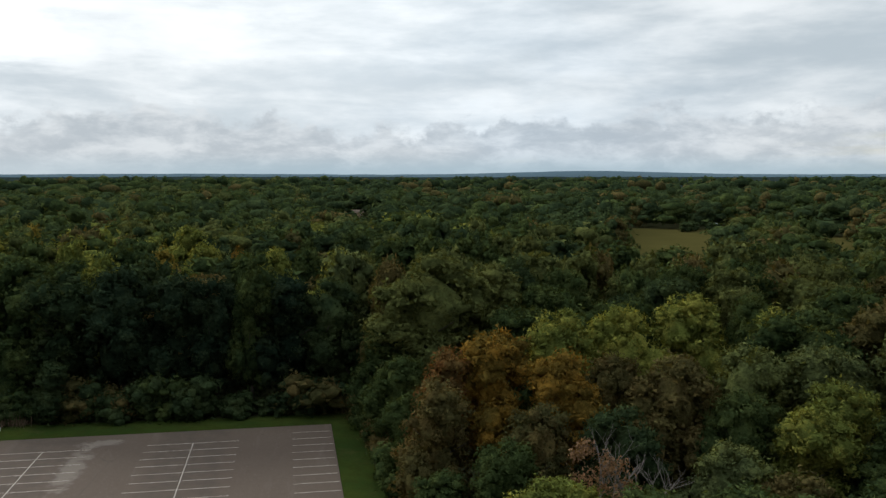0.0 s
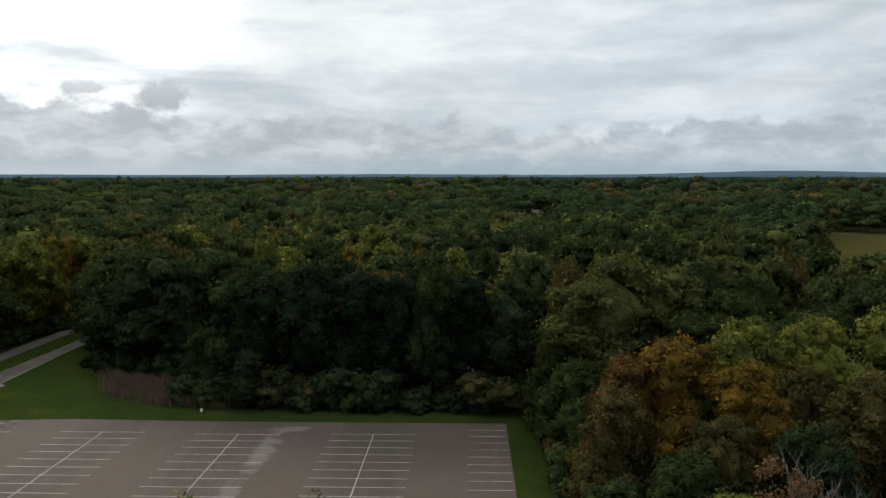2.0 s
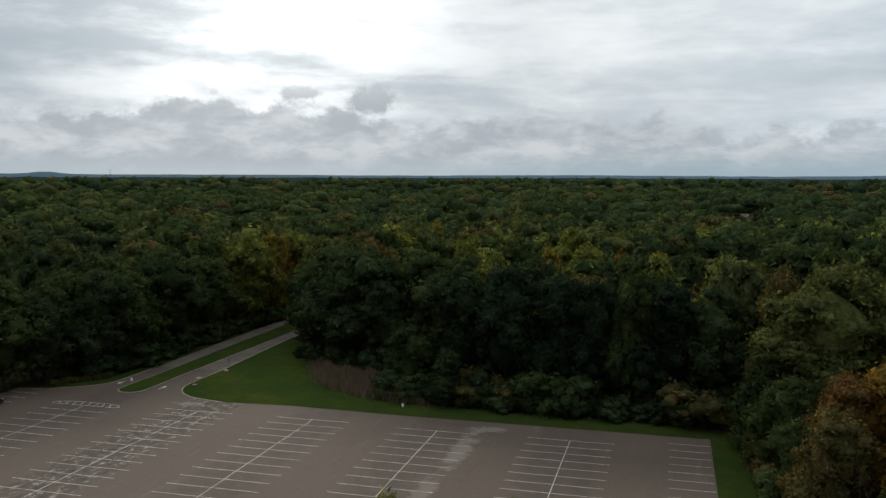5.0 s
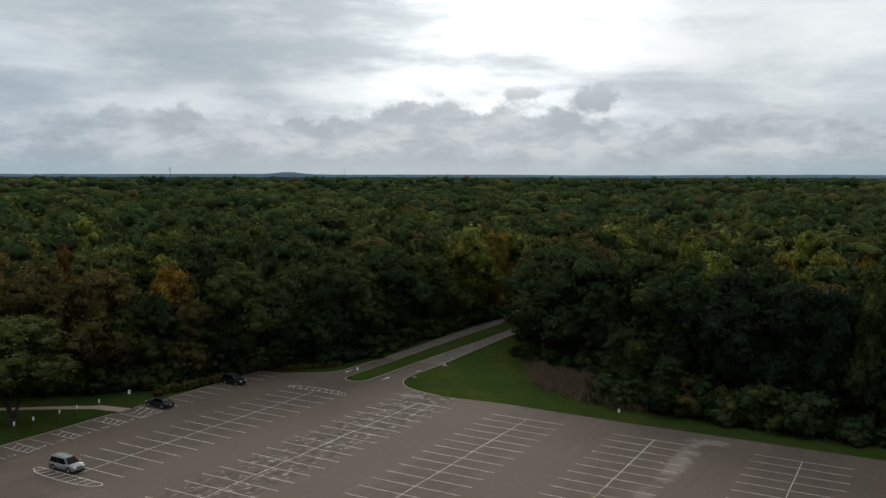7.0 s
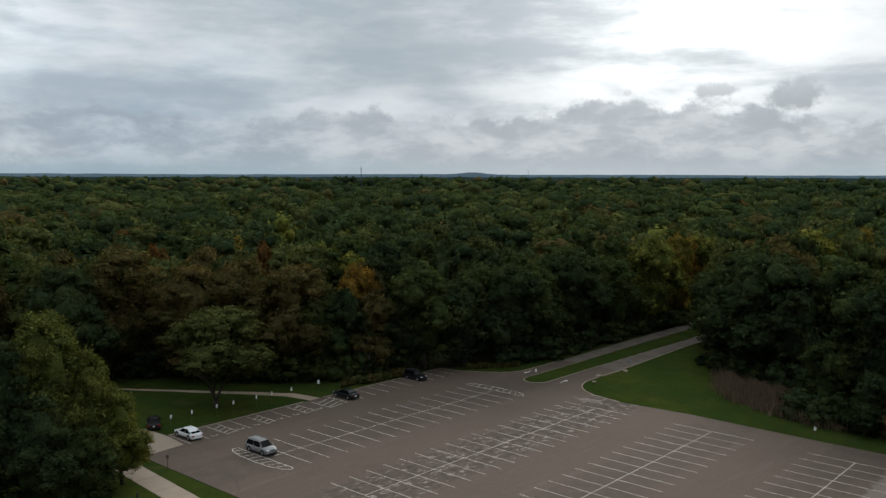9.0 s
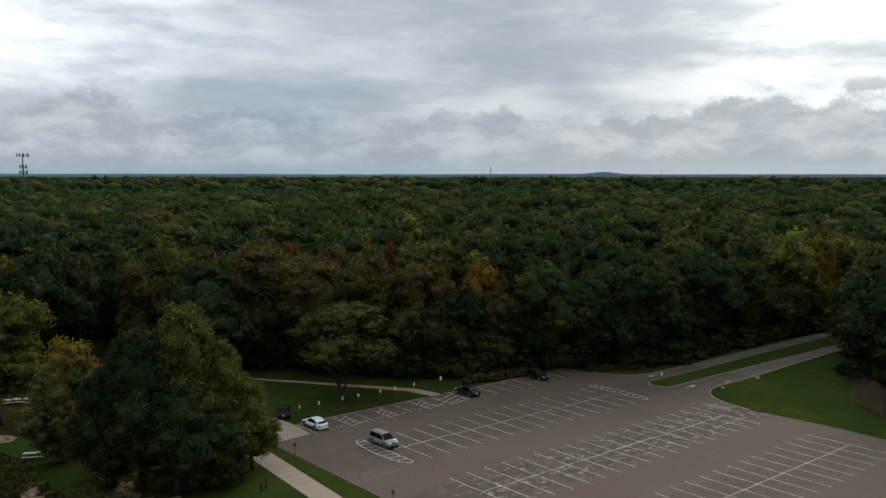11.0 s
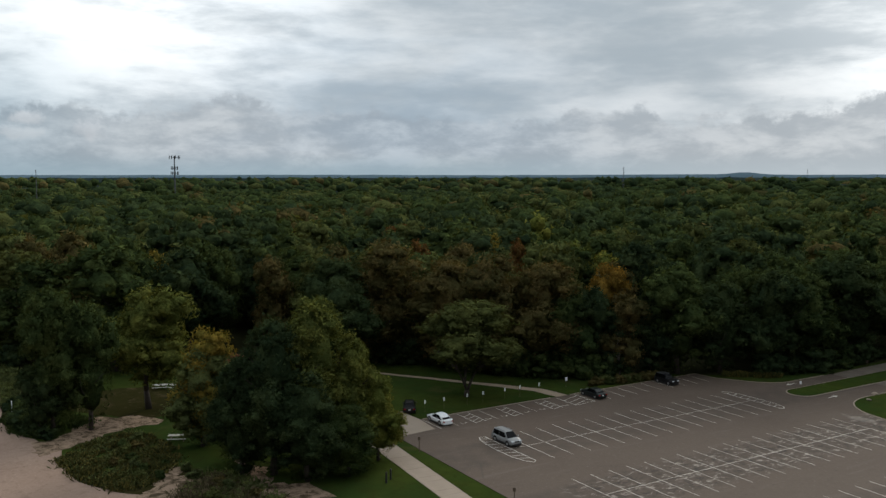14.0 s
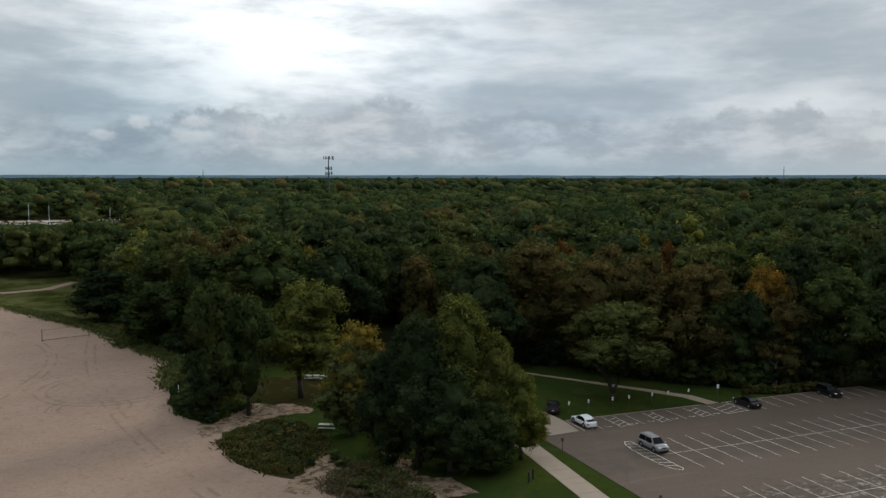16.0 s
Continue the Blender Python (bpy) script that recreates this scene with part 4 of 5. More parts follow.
# along the drive and behind the parked cars
stand([(-86, -47, 20.0, 7.4, "dark"), (-88, -37, 22.5, 8.2, "brown"), (-78, -30, 19.2, 7.0, "brown"), (-71, -25, 21.2, 6.8, "brown"), (-66, -19, 20.0, 6.7, "brown"), (-62.5, -15.5, 14.8, 5.2, "green"),
       (-63, -7, 18.8, 4.2, "orange"), (-67, -2, 18.5, 4.8, "brown"), (-58.5, -7.5, 14.6, 4.6, "brown"), (-56.5, -2.5, 14.0, 4.5, "dark"), (-61, -11, 15.2, 4.4, "dark"), (-54, 1.5, 18.8, 6.5, "green"), (-51, 8.5, 16.5, 6.1, "dark"), (-47, 16.5, 18.2, 6.2, "dark"), (-45.5, 25, 16.8, 6.0, "green"),
       (-45.5, 37, 20.2, 6.6, "dark"), (-44.5, 50, 18.2, 6.4, "green"), (-43, 64, 21.2, 6.4, "lime"), (-44.5, 78, 21, 4.4, "gold"), (-45.5, 87, 20, 3.0, "orange")], 0.05, "near", "trees along the drive")
# tinted crowns placed and raised to stand out of the woods from the camera
stand([(9, 62, 22.5, 4.2, "lime"), (24, 98, 22.5, 5.6, "lime"), (33, 56, 21.0, 4.6, "lime"), (25, 52, 20.8, 3.8, "gold"), (39, 60, 19.6, 2.4, "orange"), (19, 36, 21.2, 4.6, "lime"), (52, 56, 20.0, 4.2, "green"),
       (46, 41, 21.2, 4.4, "lime"), (56, 42, 21.0, 4.6, "lime"), (-23, 113, 20.0, 5.9, "lime"), (-16, 126, 21.0, 3.2, "gold"), (-23, 76, 20.0, 4.4, "green"), (-6, 134, 21.0, 6.7, "dark"), (42, 102, 20.0, 6.3, "dark"),
       (64, 92, 20.0, 4.8, "dark"), (-51, 43, 20.0, 5.2, "green"), (-50, 57, 20.5, 4.2, "green")], 0.10, "edge", "standing-out trees of the woods")
stand([(-175, 12, 20.0, 7.0, "rust"), (-116, -15, 20.0, 3.4, "rust"), (-96, -16, 20.0, 5.5, "brown"), (-132, 17, 19.5, 4.5, "gold"), (-94, -4, 20.5, 2.4, "rust"), (-100, 28, 20.5, 7.3, "green"), (-86, 37, 20.0, 5.0, "green"),
       (-107, -30, 20.5, 5.0, "grey"), (-84, 52, 20.0, 5.2, "grey"), (-225, 67, 19.0, 5.1, "lime"), (-128, -69, 19.5, 3.4, "gold"), (-119, -58, 20.0, 4.4, "green"), (-195, -73, 19.0, 8.5, "olive"), (-177, -35, 20.0, 8.5, "dark"),
       (-154, -32, 20.0, 5.8, "green"), (-121, -33, 19.5, 5.0, "brown"), (-136, -92, 20.0, 6.4, "grey")], 0.10, "edge", "standing-out trees of the woods")
# by the beach
stand([(-131, -100, 13.0, 6.4, "green"), (-164, -110, 12.0, 7.5, "dark"), (-122, -92, 18.5, 7.4, "green"), (-106, -80, 21.8, 8.5, "green"), (-124, -84, 24.0, 7.5, "brown"), (-112, -66, 21, 7.5, "dark"),
       (-145, -98, 17, 7.5, "green"), (-182, -108, 8, 6.0, "dark"), (-200, -110, 7, 5.5, "brown")], 0.05, "edge", "trees behind the beach")
# the orange and yellow-green stand beside the lot
stand([(68.7, -24, 18.0, 5.2, "orange"), (75, -30, 16.6, 4.6, "orange"), (61.8, -31, 14.6, 4.2, "brown"), (64.5, -23, 15.8, 4.6, "rust"), (61.5, -22, 11.5, 3.4, "green"), (81, -26, 15.5, 4.0, "brown"), (79, -18, 18.8, 4.8, "lime"), (87.3, -17.5, 18.8, 5.2, "lime"),
       (98.7, -10, 19.0, 6.0, "lime"), (105, -17, 18.3, 5.6, "lime"), (92, -6, 18.0, 5.5, "green"), (86, -31, 16.0, 5.4, "brown"), (94.7, -29, 16.6, 5.0, "olive"), (103, -30, 16.8, 5.4, "olive"), (99, -38, 14.6, 4.6, "lime")],
      0.06, "near", "trees beside the lot")
stand([(94, -42, 13.6, 4.2, "lime"), (101, -45, 13.6, 4.6, "green"), (70.5, -37, 13.2, 3.8, "brown"), (66.5, -40.5, 11.2, 3.6, "green"), (83, -47, 12.2, 4.0, "olive"), (87.5, -51, 11.0, 4.0, "brown"), (61, -40, 8.5, 3.2, "green"),
       (78, -38, 13.0, 4.2, "dark"), (90, -37, 13.5, 4.0, "green"), (76, -6, 18.0, 5.6, "green"), (60.8, -10, 12.5, 4.0, "green"), (84, -9, 17.5, 5.6, "green"), (63, -50, 8.0, 3.0, "green"), (94, -53, 10.5, 4.0, "green"), (79, -54, 9.0, 3.4, "green")],
      0.06, "near", "trees beside the lot")
stand([(123, 52, 19.0, 8.0, "green"), (108, 70, 19.0, 8.0, "grey"), (185, 98, 18.0, 9.0, "grey"), (167, 105, 16.5, 5.0, "dark"), (154, 157, 20.0, 6.0, "brown")], 0.10, "edge", "standing-out trees of the woods")
# solitary trees of the park, each with its own look
shade_tree = stand([(-60, -37.5, 14.6, 7.3, "grey")], 0.27, "near", "park trees", ["spreading grey-green shade tree on the lawn by the signs"])
fork = rod((0, 0, -0.2), (0.1, 0, 1.0), 0.46, 0.36, 9)
for limb in ([(0.1, 0, 0.9), (0.75, 0.35, 2.6), (1.9, 0.8, 5.0), (3.0, 1.2, 8.2)], [(0.1, 0, 0.9), (-0.6, -0.3, 2.8), (-1.6, -0.8, 5.2), (-2.4, -1.0, 8.6)], [(-0.3, -0.15, 1.9), (-0.2, 0.6, 4.0), (0.2, 1.2, 7.2)],
             [(1.3, 0.55, 3.8), (3.2, 0.2, 5.4), (4.8, -0.2, 6.6)], [(-1.1, -0.5, 4.0), (-3.0, 0.4, 5.4), (-4.6, 0.8, 6.8)]):
    for i, (a, b) in enumerate(zip(limb, limb[1:])):
        rod(a, b, 0.25 - 0.06 * i, 0.20 - 0.06 * i, 7, fork)
for child in shade_tree.children:
    if child.name.startswith("trunk"):
        forked = bpy.data.meshes.new("trunk")
        fork.to_mesh(forked)
        forked.materials.append(bark)
        forked.shade_smooth()
        child.data = forked
        child.matrix_local = Matrix.Rotation(-shade_tree.rotation_euler.z + radians(50), 4, "Z")
fork.free()
stand([(-78, -81, 18.0, 6.2, "moss")], 0.22, "near", "park trees", ["tall olive-green tree standing by the picnic lawn"])
# the gold tree is an added one that gives the olive tree its golden top
stand([(-72, -94.5, 20.0, 4.2, "green"), (-71, -90, 18.2, 4.2, "green"), (-72, -96.0, 9.5, 3.0, "dark"), (-56.5, -79, 12.4, 4.5, "olive"), (-57.2, -78.4, 15.0, 3.8, "gold")], 0.05, "near", "park trees",
      ["dark dense tree at the edge of the beach", "dark dense tree beside the sandy path", "low dark tree overhanging the sand", "small olive-green tree by the picnic table", "golden top of the small picnic tree, added as a second tree"])
# trees on the clump's right get lighter leaf tones for sun caught there
stand([(-42.0, -75.0, 18.2, 5.6, "dark"), (-43.6, -69.4, 19.6, 6.1, "moss"), (-38.0, -72.5, 12.5, 4.6, "dark"), (-41.9, -65.4, 15.6, 3.7, "moss"), (-40.2, -62.6, 10.4, 3.0, "lime"), (-44.0, -78.0, 11.5, 3.6, "dark"), (-48.0, -76.5, 13.2, 3.8, "dark"), (-37.0, -68.0, 8.5, 3.6, "green")], 0.03, "close", "park trees",
      ["dark green tree in a dense clump by the footpath", "green maple in a dense clump by the footpath", "broad dark green tree in front of the clump", "yellowish maple leaning over the footpath, lightened for sun on its leaves", "low yellow-green tree overhanging the footpath", "low dark tree at the side of the clump", "dark tree between the clump and the picnic lawn", "low green tree at the foot of the clump"])
# tops of the trees between the lot and the beach
stand([(34.4, -69.5, 18.2, 3.1, "lime"), (40.6, -69, 18.2, 3.2, "olive")], 0.15, "close", "trees below the eye")

placed += [(72, -47, 4.5), (75, -49, 4.5), (68.3, -50, 4.0)]
spots = []
step = 9.2
for i in range(-44, 34):
    for j in range(-18, 52):
        x, y = i * step + rng.uniform(-3.0, 3.0) + (j % 2) * step / 2, j * step * 0.9 + rng.uniform(-2.8, 2.8)
        dist = math.hypot(x - EYE_AT[0], y - EYE_AT[1])
        az = math.degrees(math.atan2(-(x - EYE_AT[0]), y - EYE_AT[1]))
        if dist > 360 or not -44 < az < 103 or open_ground(x, y) or any(math.hypot(x - px, y - py) < 2.5 + 0.62 * w for px, py, w in placed):
            continue
        if 57 < x < 93 and -50 < y < 4:
            continue
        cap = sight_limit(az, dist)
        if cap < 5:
            continue
        key = edge_gap(x, y, OPEN) + max(0, dist - 190) * 0.5
        if x > 58:
            key = min(key, (dist - 45) * 0.16)
        spots.append((key, x, y, dist, cap))
spots.sort()
SINGLE = 195
for k, (gap_, x, y, dist, cap) in enumerate(spots[:SINGLE]):
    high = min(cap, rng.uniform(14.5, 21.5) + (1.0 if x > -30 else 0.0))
    if x > 58 and dist < 80:
        high = min(high * 0.8, max(8.0, 34.0 - 0.37 * dist))
    wide = rng.choice((4.4, 5.2, 5.8, 6.6)) * rng.uniform(0.9, 1.1)
    tree(x, y, high, wide, palette(x, y, rng), rng.randrange(6), rng.uniform(0, 360), "close" if dist < 70 else "near" if dist < 135 and x > 58 else "edge" if gap_ < 14 else "back", base=0.08 if gap_ < 12 else 0.22)

# the rest of the woods, joined
TONES = list(LEAVES)
back_shapes = [crown_shape(280 + i, 16.0, 5.2, 2.0, 20, 480, 0.60, 1, limbs=5 + i % 3, taper=0.10 + 0.08 * (i % 4)) for i in range(6)]
mid_shapes = [crown_shape(300 + i, 16.0, 5.2, 1.5, 9, 160, 0.80, 1, limbs=4 + i % 3, taper=0.10 + 0.08 * (i % 4)) for i in range(6)]
far_shapes = [crown_shape(340 + i, 16.0, 5.4, 1.0, 3, 84, 1.15, 1, limbs=2 + i % 2, taper=0.10 + 0.08 * (i % 3)) for i in range(6)]
last_shapes = [crown_shape(360 + i, 16.0, 5.4, 2.0, 1, 4, 1.3, 1, limbs=0) for i in range(4)]


def woods(name, places, shapes, label):
    vs, ts, ns, tm, at = [], [], [], [], 0
    for x, y, high, wide, tone, turn, shape in places:
        v, t, nv = shapes[shape % len(shapes)]
        c, s = math.cos(turn), math.sin(turn)
        k = wide / 5.0
        vs.append(np.stack([(v[:, 0] * c - v[:, 1] * s) * k + x, (v[:, 0] * s + v[:, 1] * c) * k + y, v[:, 2] * high / 16.0], 1))
        ns.append(np.stack([nv[:, 0] * c - nv[:, 1] * s, nv[:, 0] * s + nv[:, 1] * c, nv[:, 2]], 1))
        ts.append(t + at)
        tm.append(np.full(len(t), TONES.index(tone)))
        at += len(v)
    data = to_mesh(name, np.concatenate(vs), np.concatenate(ts), np.concatenate(ns), [LEAVES[t] for t in TONES], np.concatenate(tm))
    return tagged(new(name, data), label, "woods", kind="stuff")


def roll(x, y):
    """How much the canopy rises and falls over the woods."""
    return 2.6 * noise.noise(Vector((x * 0.02, y * 0.02, 11.0))) + 2.0 * noise.noise(Vector((x * 0.006, y * 0.006, 4.0)))


def grown(rows):
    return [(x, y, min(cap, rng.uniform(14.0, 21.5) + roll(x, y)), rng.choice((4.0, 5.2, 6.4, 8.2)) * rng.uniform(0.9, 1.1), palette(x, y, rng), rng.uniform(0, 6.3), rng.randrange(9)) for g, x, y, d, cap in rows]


woods("near_woods", grown([q for q in spots[SINGLE:] if q[3] < 235]), back_shapes, "mixed green and early autumn woods round the lot")
woods("woods", grown([q for q in spots[SINGLE:] if q[3] >= 235]), mid_shapes, "mixed green and early autumn woods")
far = [[], []]
for ring, (r0, r1, gap_) in enumerate(((357, 950, 15.6), (950, 2700, 31.0))):
    r = r0
    while r < r1:
        count = int(radians(146) * r / gap_)
        for i in range(count):
            deg = -43 + 146 * (i + rng.random()) / count
            a = radians(deg)
            rr = r + rng.uniform(-0.5, 0.5) * gap_
            x, y = EYE_AT[0] - math.sin(a) * rr, EYE_AT[1] + math.cos(a) * rr
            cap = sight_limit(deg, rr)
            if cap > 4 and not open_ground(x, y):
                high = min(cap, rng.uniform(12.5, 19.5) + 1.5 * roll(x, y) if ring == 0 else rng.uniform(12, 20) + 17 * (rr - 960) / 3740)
                far[ring].append((x, y, high, min(gap_, 19.0) * rng.choice((0.30, 0.38, 0.46, 0.58)), palette(x, y, rng), rng.uniform(0, 6.3), rng.randrange(9)))
        r += gap_ * (0.9 if ring == 0 else 1.5)
woods("far_woods", far[0], far_shapes, "distant rolling woods in mixed greens and autumn tints")
woods("horizon_woods", far[1], last_shapes, "farthest dark woods below the horizon")

# the canopy beyond, and the low ridge on the horizon, both tinted for haze
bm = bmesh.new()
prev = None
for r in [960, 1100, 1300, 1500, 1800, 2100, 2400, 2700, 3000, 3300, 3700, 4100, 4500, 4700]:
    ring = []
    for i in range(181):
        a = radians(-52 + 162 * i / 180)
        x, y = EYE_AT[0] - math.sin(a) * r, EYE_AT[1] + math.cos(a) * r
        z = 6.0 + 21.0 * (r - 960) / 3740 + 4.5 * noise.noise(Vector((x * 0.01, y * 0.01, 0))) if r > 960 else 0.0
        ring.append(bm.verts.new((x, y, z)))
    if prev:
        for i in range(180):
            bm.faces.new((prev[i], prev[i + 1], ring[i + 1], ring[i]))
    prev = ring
tagged(part("hazed_canopy", bm, canopy_haze, smooth=True), "continuous dark canopy of woods towards the horizon, haze in its colour", "woods", kind="stuff")
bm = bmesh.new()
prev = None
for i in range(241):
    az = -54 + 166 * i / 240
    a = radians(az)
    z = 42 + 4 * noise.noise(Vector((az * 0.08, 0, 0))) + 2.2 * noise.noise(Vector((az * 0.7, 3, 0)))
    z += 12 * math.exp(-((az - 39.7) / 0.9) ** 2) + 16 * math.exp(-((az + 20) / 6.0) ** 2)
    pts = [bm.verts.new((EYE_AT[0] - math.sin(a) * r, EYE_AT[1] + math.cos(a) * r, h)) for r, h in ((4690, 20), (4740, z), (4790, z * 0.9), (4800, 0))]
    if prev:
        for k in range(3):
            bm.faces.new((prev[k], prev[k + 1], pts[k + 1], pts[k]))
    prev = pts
tagged(part("backdrop", bm, haze_hill, smooth=True), "low hills along the horizon, coloured blue for distance haze", "hills", kind="structure")


# ---- shrubs, reeds, rough growth ----
def bush(x, y, high, wide, tone, label, turn=0.0, shape=0, group="shrubs along the woods"):
    key = ("bush", shape, tone)
    if key not in crown_cache:
        if ("bush", shape) not in shape_cache:
            shape_cache[("bush", shape)] = crown_shape(700 + shape, 3.0, 2.0, 0.0, 18, 700, 0.20, 1, limbs=6)
        crown_cache[key] = to_mesh("foliage", *shape_cache[("bush", shape)], [LEAVES[tone]])
    top = thing("shrub", pose(x, y, -0.05, 0, 0, turn), label, "shrub", group)
    mesh_ob("foliage", crown_cache[key], top).matrix_local = Matrix.Diagonal((wide / 2.0, wide / 2.0, high / 3.0, 1))
    part("stem", rod((0, 0, -0.1), (0.05, 0, high * 0.5), 0.06, 0.02, 6), bark, top)


def bushes(line, count, spread, tones, high, label):
    for i in range(count):
        k = (i + rng.random()) / count * (len(line) - 1)
        (ax, ay), (bx, by) = line[int(k)], line[int(k) + 1]
        x, y = ax + (bx - ax) * (k % 1) + rng.uniform(-spread, spread), ay + (by - ay) * (k % 1) + rng.uniform(-spread, spread)
        h = rng.uniform(*high)
        bush(x, y, h, h * rng.uniform(0.6, 0.95), rng.choice(tones), label, rng.uniform(0, 360), rng.randrange(4))


bushes([(15, 13.0), (30, 12.8), (45, 12.4), (57, 13)], 24, 1.6, ("dark", "brown", "green", "dark"), (1.6, 6.2), "dark leafy shrub under the trees beyond the lot")
bushes([(58.6, 8), (59.5, -8), (59.5, -24)], 10, 0.7, ("green", "dark", "brown"), (2.0, 4.5), "leafy shrub beside the lot's grass verge")
bushes([(-58, -7), (-63, -17), (-71, -24), (-92, -38), (-104, -49)], 46, 1.5, ("green", "dark", "green"), (1.4, 5.2), "low green shrub in front of the woods")
bushes([(-46.5, 12), (-43.8, 22), (-43.0, 40), (-42.6, 62), (-42.6, 80)], 26, 0.5, ("dark", "green"), (1.4, 4.4), "low shrub along the park drive")
bushes([(-90, -97.5), (-82, -97.8), (-76, -97.6), (-71.5, -96.6), (-69, -94.6)], 20, 0.9, ("dark", "dark", "green"), (0.8, 2.3), "dark shrub overhanging the sand")
bushes([(-64, -88), (-57, -89), (-50, -86), (-42, -83), (-34, -81)], 24, 2.6, ("grey", "brown", "green", "olive"), (0.5, 1.3), "low shrub on the sandy bank")
bushes([(-186, -106), (-160, -104), (-136, -100), (-118, -94)], 14, 1.2, ("dark", "green"), (2.0, 4.0), "shrub behind the beach")
bushes([(-18, 40), (-12, 33), (-7, 30), (2, 30), (6, 24), (10, 20)], 22, 1.2, ("dark", "dark", "green"), (2.0, 4.6), "dark shrub behind the reeds")
# a clipped strip of growth beside the parked cars
bushes([(-55.2, -17.5), (-54.4, -12), (-53.4, -7.0), (-52.8, -3.0)], 15, 0.35, ("brown", "grey", "brown"), (0.9, 1.5), "low clipped shrub in a strip beside the stalls")


def blades(name, spots_, tall, lean, width, mat, label, category):
    """Upright blades and plumes, a tapered strip each, bent in the middle."""
    r = np.random.RandomState(len(spots_))
    p = np.array(spots_, float)
    k = len(p)
    a = r.uniform(0, 2 * np.pi, k)
    side = np.stack([np.cos(a), np.sin(a), 0 * a], 1) * (width * r.uniform(0.6, 1.4, k))[:, None]
    tip = np.stack([r.randn(k) * lean, r.randn(k) * lean, tall * r.uniform(0.6, 1.15, k) * (0.62 + 0.42 * np.sin(p[:, 0] * 0.9 + 1.3 * np.sin(p[:, 1] * 0.7)) ** 2)], 1)
    base = np.stack([p[:, 0], p[:, 1], np.full(k, -0.05)], 1)
    verts = np.stack([base - side * 0.5, base + side * 0.5, base + tip * 0.55 + side, base + tip * 0.55 - side, base + tip], 1).reshape(-1, 3)
    i = np.arange(k)[:, None] * 5
    tris = np.concatenate([i + [0, 1, 2], i + [0, 2, 3], i + [3, 2, 4]], 0)
    return tagged(new(name, to_mesh(name, verts, tris, None, [mat])), label, category, kind="stuff")


def scatter(poly, count, seed, loose=0.0, bare=-0.42):
    """Places over an outline; loose lets them stray past its edge, bare sets how much of it stays empty."""
    r = random.Random(seed)
    x0, x1 = min(p[0] for p in poly), max(p[0] for p in poly)
    y0, y1 = min(p[1] for p in poly), max(p[1] for p in poly)
    out = []
    while len(out) < count:
        x, y = r.uniform(x0, x1), r.uniform(y0, y1)
        if inside(x, y, poly) and noise.noise(Vector((x * 0.35, y * 0.35, seed))) > bare:
            out.append((x + r.gauss(0, loose * 0.5), y + r.gauss(0, loose * 0.5)))
    return out


shore = scatter([(-205, -138.5), (-178, -126), (-161, -116.8), (-147, -110.2), (-132, -107), (-114.5, -99.4), (-90, -100.6), (-90, -97.5), (-115, -95), (-133, -102), (-148, -106), (-162, -112.5), (-180, -121)], 9000, 15, 1.6, -0.2)
blades("rough_grass", shore, 0.6, 0.35, 0.13, LEAVES["olive"], "rough grass straggling along the edge of the beach", "grass")
weeds = scatter([(-68, -85.5), (-65.5, -89.5), (-61.5, -93.6), (-57, -94.6), (-50.5, -93.3), (-46.6, -90), (-48.4, -86), (-54, -84)], 4600, 14, 1.0, -0.05)
weeds += scatter([(-42.6, -84.6), (-46, -81.8), (-45.4, -79.6), (-40.9, -77.4), (-34, -77), (-30, -80), (-36, -84.5)], 2600, 16, 1.2, 0.0)
blades("green_weeds", weeds, 0.5, 0.35, 0.10, LEAVES["olive"], "low green weeds straggling over the sandy bank", "weeds")
REEDS = [(-13, 32.5), (-8.4, 22.6), (-3.2, 16.6), (3.9, 13.8), (11.5, 12.2), (13.5, 12.6), (9, 17), (5, 24), (2, 31), (-6, 33)]
bushes([(6.5, 15.5), (10, 14.2), (14, 13.2)], 7, 0.8, ("dark", "green", "dark"), (2.0, 4.4), "dark leafy shrub beside the reeds")
blades("reed_bed", scatter(REEDS, 24000, 3, 1.8, -0.22), 1.9, 0.30, 0.036, reed, "dense bed of dry pinkish-brown reeds", "reeds")
GOLDEN = [(-60.1, -95.6), (-55.6, -95.1), (-50.9, -94.3), (-48.4, -92.6), (-45.4, -91.2), (-45.2, -89.8), (-46.2, -87.2), (-49.5, -85.1), (-53.6, -82.7), (-58, -82.6), (-64.2, -84.2), (-66.2, -86.8), (-66.0, -90.2), (-63.2, -92.8)]
blades("goldenrod_patch", scatter(GOLDEN, 11000, 4, 0.8, -0.20), 0.55, 0.30, 0.10, golden, "patch of yellow-green goldenrod on the sand", "wildflowers")
blades("beach_grass", scatter([(-42.5, -84.6), (-40, -86.6), (-36, -86.5), (-28, -85), (-26, -79), (-36, -79), (-45.5, -81)], 5600, 5, 1.5, -0.1), 0.6, 0.35, 0.06, beach_grass, "dry beach grass on the sandy bank", "grass")
blades("rough_grass", scatter([(-84, -99.5), (-75, -99.2), (-71, -96.6), (-72, -92), (-77, -89), (-84, -93)], 6000, 6, 0.9, -0.15), 0.7, 0.3, 0.09, LEAVES["green"], "rough grass at the foot of the beach trees", "grass")
blades("flower_strip", scatter([(-48.6, 6.4), (-44.0, 11.8), (-42.9, 14.4), (-44.4, 15), (-49.6, 8.2)], 2600, 7), 0.9, 0.25, 0.09, golden, "strip of yellow flowers at the turn of the drive", "flowers")


